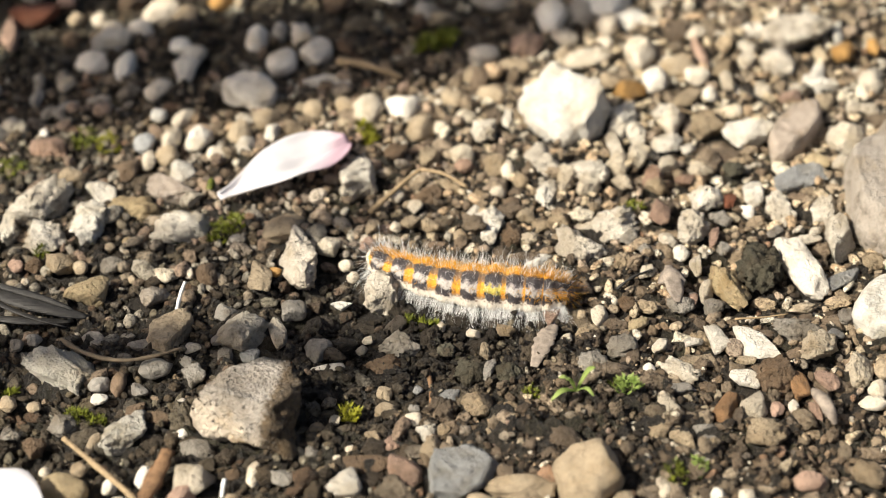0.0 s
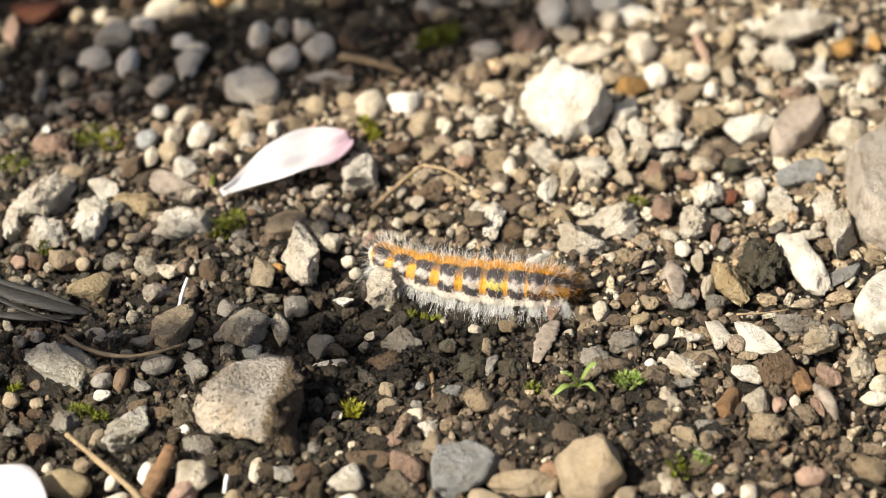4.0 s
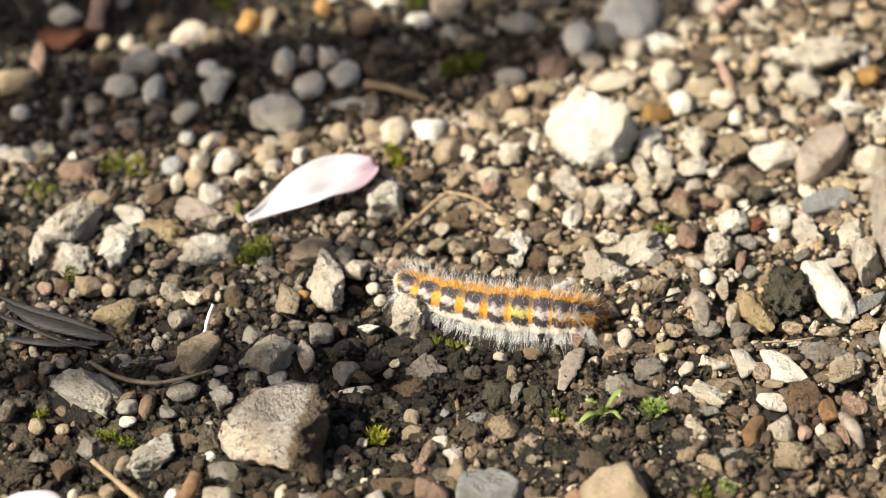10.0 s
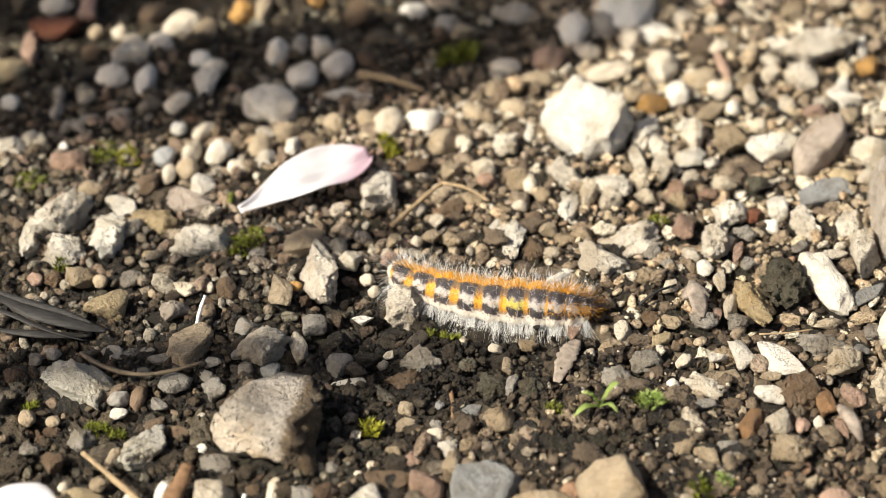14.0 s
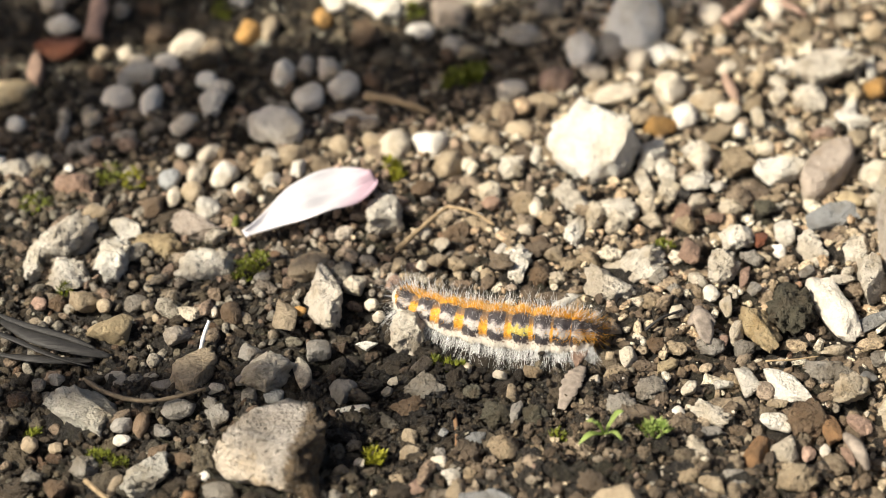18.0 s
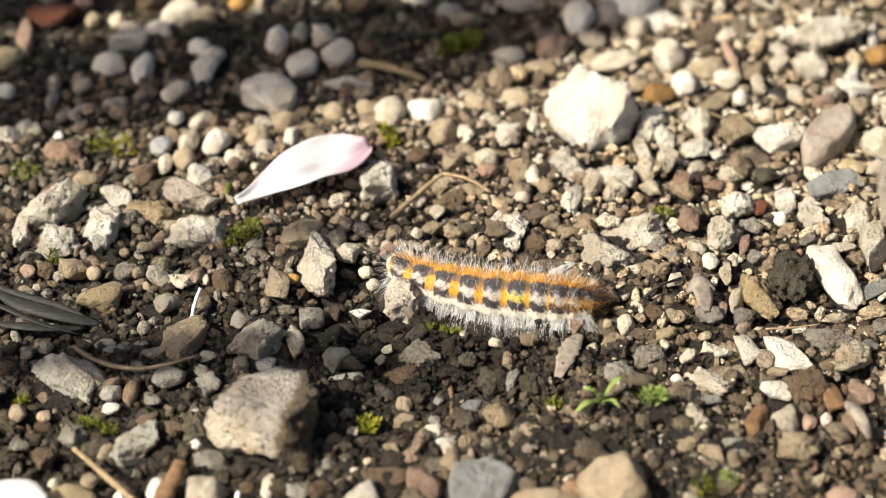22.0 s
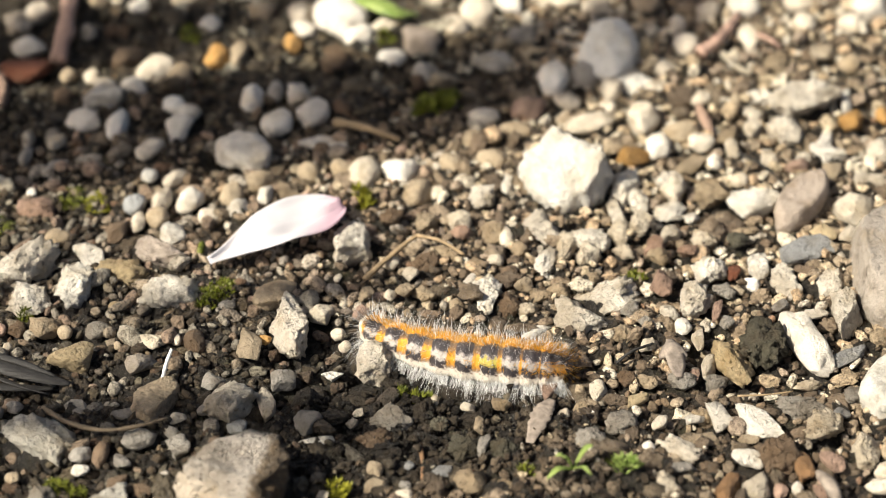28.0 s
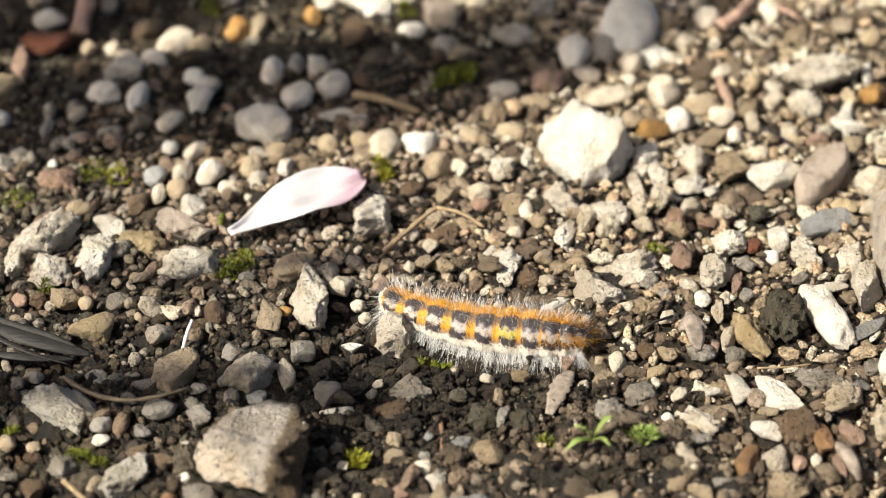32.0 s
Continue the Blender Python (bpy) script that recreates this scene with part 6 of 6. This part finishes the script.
def add_hair(bm, p, d, length, r, bend):
    """A fine tapering bristle of three joints."""
    side = d.cross(Vector((0.31, 0.52, 0.79))).normalized()
    top = d.cross(side)
    last = None
    for k in range(4):
        u = k / 3
        c = p + d * length * u + bend * length * u * u
        rr = r * (1 - 0.8 * u)
        ring = [bm.verts.new(c + (side * math.cos(w) + top * math.sin(w)) * rr) for w in (0, 2.094, 4.189)]
        if last:
            for j in range(3):
                bm.faces.new((last[j], last[(j + 1) % 3], ring[(j + 1) % 3], ring[j]))
        last = ring


def caterpillar():
    spine = spline([mm(p) for p in ((-9.2, -4.5, 2.6), (-6.1, -6.9, 2.7), (-2.3, -8.8, 2.8), (1.5, -10.2, 2.8), (5.3, -11.0, 2.8), (9.1, -11.5, 2.8), (12.2, -12.0, 2.7), (14.7, -12.1, 2.5), (16.4, -12.1, 2.2))], 200)
    base = spine[100].copy()
    base.z = 0
    root = tagged(new("caterpillar"), "hairy caterpillar banded black, white and orange resting on soil", "caterpillar")
    root.matrix_world = Matrix.Translation(base)
    count = 10
    rng = random.Random(5)

    def radius(u):
        return 0.00285 * (0.62 + 0.38 * math.sin(math.pi * min(1, u / 0.55) / 2)) * (1 if u < 0.7 else 1 - 0.42 * ((u - 0.7) / 0.3) ** 1.6)

    for k in range(count):
        u0, u1 = k / count, (k + 1) / count
        a, b = spine[round(u0 * 200)], spine[round(u1 * 200)]
        d = (b - a).normalized()
        side = Vector((0, 0, 1)).cross(d).normalized()
        up = d.cross(side)
        ln = (b - a).length
        frame_m = Matrix((d, side, up)).transposed().to_4x4()
        frame_m.translation = (a + b) / 2 - base
        # the ring of the body, bulging between two creases
        bm = bmesh.new()
        rings = []
        for i in range(15):
            s = i / 14 * 2 - 1
            u = u0 + (u1 - u0) * (s + 1) / 2
            r = radius(u) * (1 - 0.085 * abs(s) ** 5 + 0.03 * math.cos(s * math.pi * 1.5))
            ring = []
            for j in range(40):
                w = 2 * math.pi * j / 40
                wart = 1 + 0.05 * math.exp(-(s / 0.45) ** 2) * max(0, math.cos(w * 6 + 0.5)) + 0.02 * noise.noise(Vector((s * 2 + k * 9, math.cos(w) * 2.5, math.sin(w) * 2.5)))
                low = (w + math.pi) % (2 * math.pi) - math.pi
                far_side = math.pi - abs(low)
                # a fold of skin along each flank
                wart += 0.26 * (math.exp(-((low + 0.52) / 0.30) ** 2) + (math.exp(-((far_side - 0.52) / 0.30) ** 2) if low < 0 else 0))
                ring.append(bm.verts.new((s * ln * 0.56, -math.cos(w) * r * wart, math.sin(w) * r * 0.95 * wart)))
            rings.append(ring)
        for p, q in zip(rings, rings[1:]):
            for j in range(40):
                bm.faces.new((p[j], q[j], q[(j + 1) % 40], p[(j + 1) % 40]))
        bmesh.ops.recalc_face_normals(bm, faces=bm.faces)
        seg = part("segment", bm, skin_yellow if k == 5 else skin, root)
        seg.matrix_basis = frame_m

        def bristles(name, material, n, angles, length, r, lean, jitter, droop, label):
            hb = bmesh.new()
            for _ in range(n):
                w = rng.uniform(*angles)
                s = rng.uniform(-1, 1)
                rr = radius(u0 + (u1 - u0) * (s + 1) / 2) * (0.97 + 0.24 * math.exp(-((w + 0.52) / 0.30) ** 2))
                out = Vector((0, -math.cos(w), math.sin(w)))
                p = Vector((s * ln * 0.5, 0, 0)) + out * rr
                dd = (out + Vector((lean + rng.gauss(0, jitter), rng.gauss(0, jitter), rng.gauss(0, jitter) + droop))).normalized()
                bend = Vector((rng.gauss(0, 0.12), rng.gauss(0, 0.1), -0.15 + rng.gauss(0, 0.12)))
                add_hair(hb, p, dd, rng.uniform(*length) / 1000, r / 1000, bend)
            part(name, hb, material, seg, label)

        end = abs(k - 4.5) / 4.5
        lean = -0.55 if k == 0 else 0.45 if k >= 8 else 0.0
        bristles("white_bristles", white_hair, 130 if k < 3 else 165, (-1.05, -0.30), (1.0, 3.6), 0.024, lean, 0.30, -0.1, "dense white bristles along the flank")
        bristles("white_bristles", white_hair, 70 - 30 * (k >= 8), (1.35, 2.4), (0.8, 2.8), 0.021, lean, 0.30, 0.1, "fine white bristles along the back")
        bristles("white_bristles", white_hair, 36 - 16 * (k >= 7), (0.3, 1.45), (0.8, 2.4), 0.016, lean, 0.4, 0.1, "sparse white bristles on the side")
        bristles("orange_bristles", orange_hair, 80 + 20 * (k >= 7), (1.30, 2.2), (0.3, 1.0 + 0.7 * (k >= 8)), 0.034, lean, 0.5, 0.1, "short orange tufts")
        bristles("orange_bristles", orange_hair, 10 + 44 * (k >= 7), (0.15, 0.75), (0.35, 0.8 + 0.9 * (k >= 8)), 0.034, lean, 0.5, 0.0, "short orange tufts")
        bristles("dark_bristles", dark_hair, 14 + 30 * (k >= 8 or k == 0), (0.6, 1.5), (0.8, 2.2 + 0.8 * (k >= 8 or k == 0)), 0.026, lean, 0.45, 0.15, "black bristles")

    # rounded ends
    def cap(name, at, before, r, material, label, seed):
        d = (at - before).normalized()
        bm = bmesh.new()
        bmesh.ops.create_icosphere(bm, subdivisions=4, radius=1.0)
        for q in bm.verts:
            q.co *= 1 + 0.07 * noise.noise(q.co * 2.3 + Vector((seed, 0, 0)))
            q.co = Vector((q.co.x * r * 0.85, q.co.y * r, q.co.z * r * 0.93))
        ob = part(name, bm, material, root, label)
        side = Vector((0, 0, 1)).cross(d).normalized()
        f = Matrix((d, side, d.cross(side))).transposed().to_4x4()
        f.translation = at - base
        ob.matrix_basis = f
        return ob

    head = cap("head", spine[199], spine[185], radius(0.99) * 0.93, head_skin, "dark rounded head with bristles", 1)
    tail = cap("tail_tip", spine[1], spine[12], radius(0.01) * 0.93, tip_skin, "pale rounded tail end", 7)
    for owner, r, n, mat, ln, name in ((head, radius(0.99), 60, dark_hair, (1.2, 2.6), "dark_bristles"), (head, radius(0.99), 60, orange_hair, (0.8, 2.2), "orange_bristles"),
                                       (tail, radius(0.01), 42, white_hair, (1.5, 3.4), "white_bristles"), (tail, radius(0.01), 34, dark_hair, (1.8, 3.4), "dark_bristles")):
        hb = bmesh.new()
        for _ in range(n):
            d = Vector((abs(rng.gauss(0.5, 0.5)), rng.gauss(0, 0.75), rng.gauss(0.3, 0.6))).normalized()
            add_hair(hb, Vector((d.x * 0.8, d.y, d.z)) * r * 0.9, d, rng.uniform(*ln) / 1000, 0.000022, Vector((0.1, rng.gauss(0, 0.1), rng.gauss(0.0, 0.15))))
        part(name, hb, mat, owner)
    return root


caterpillar()
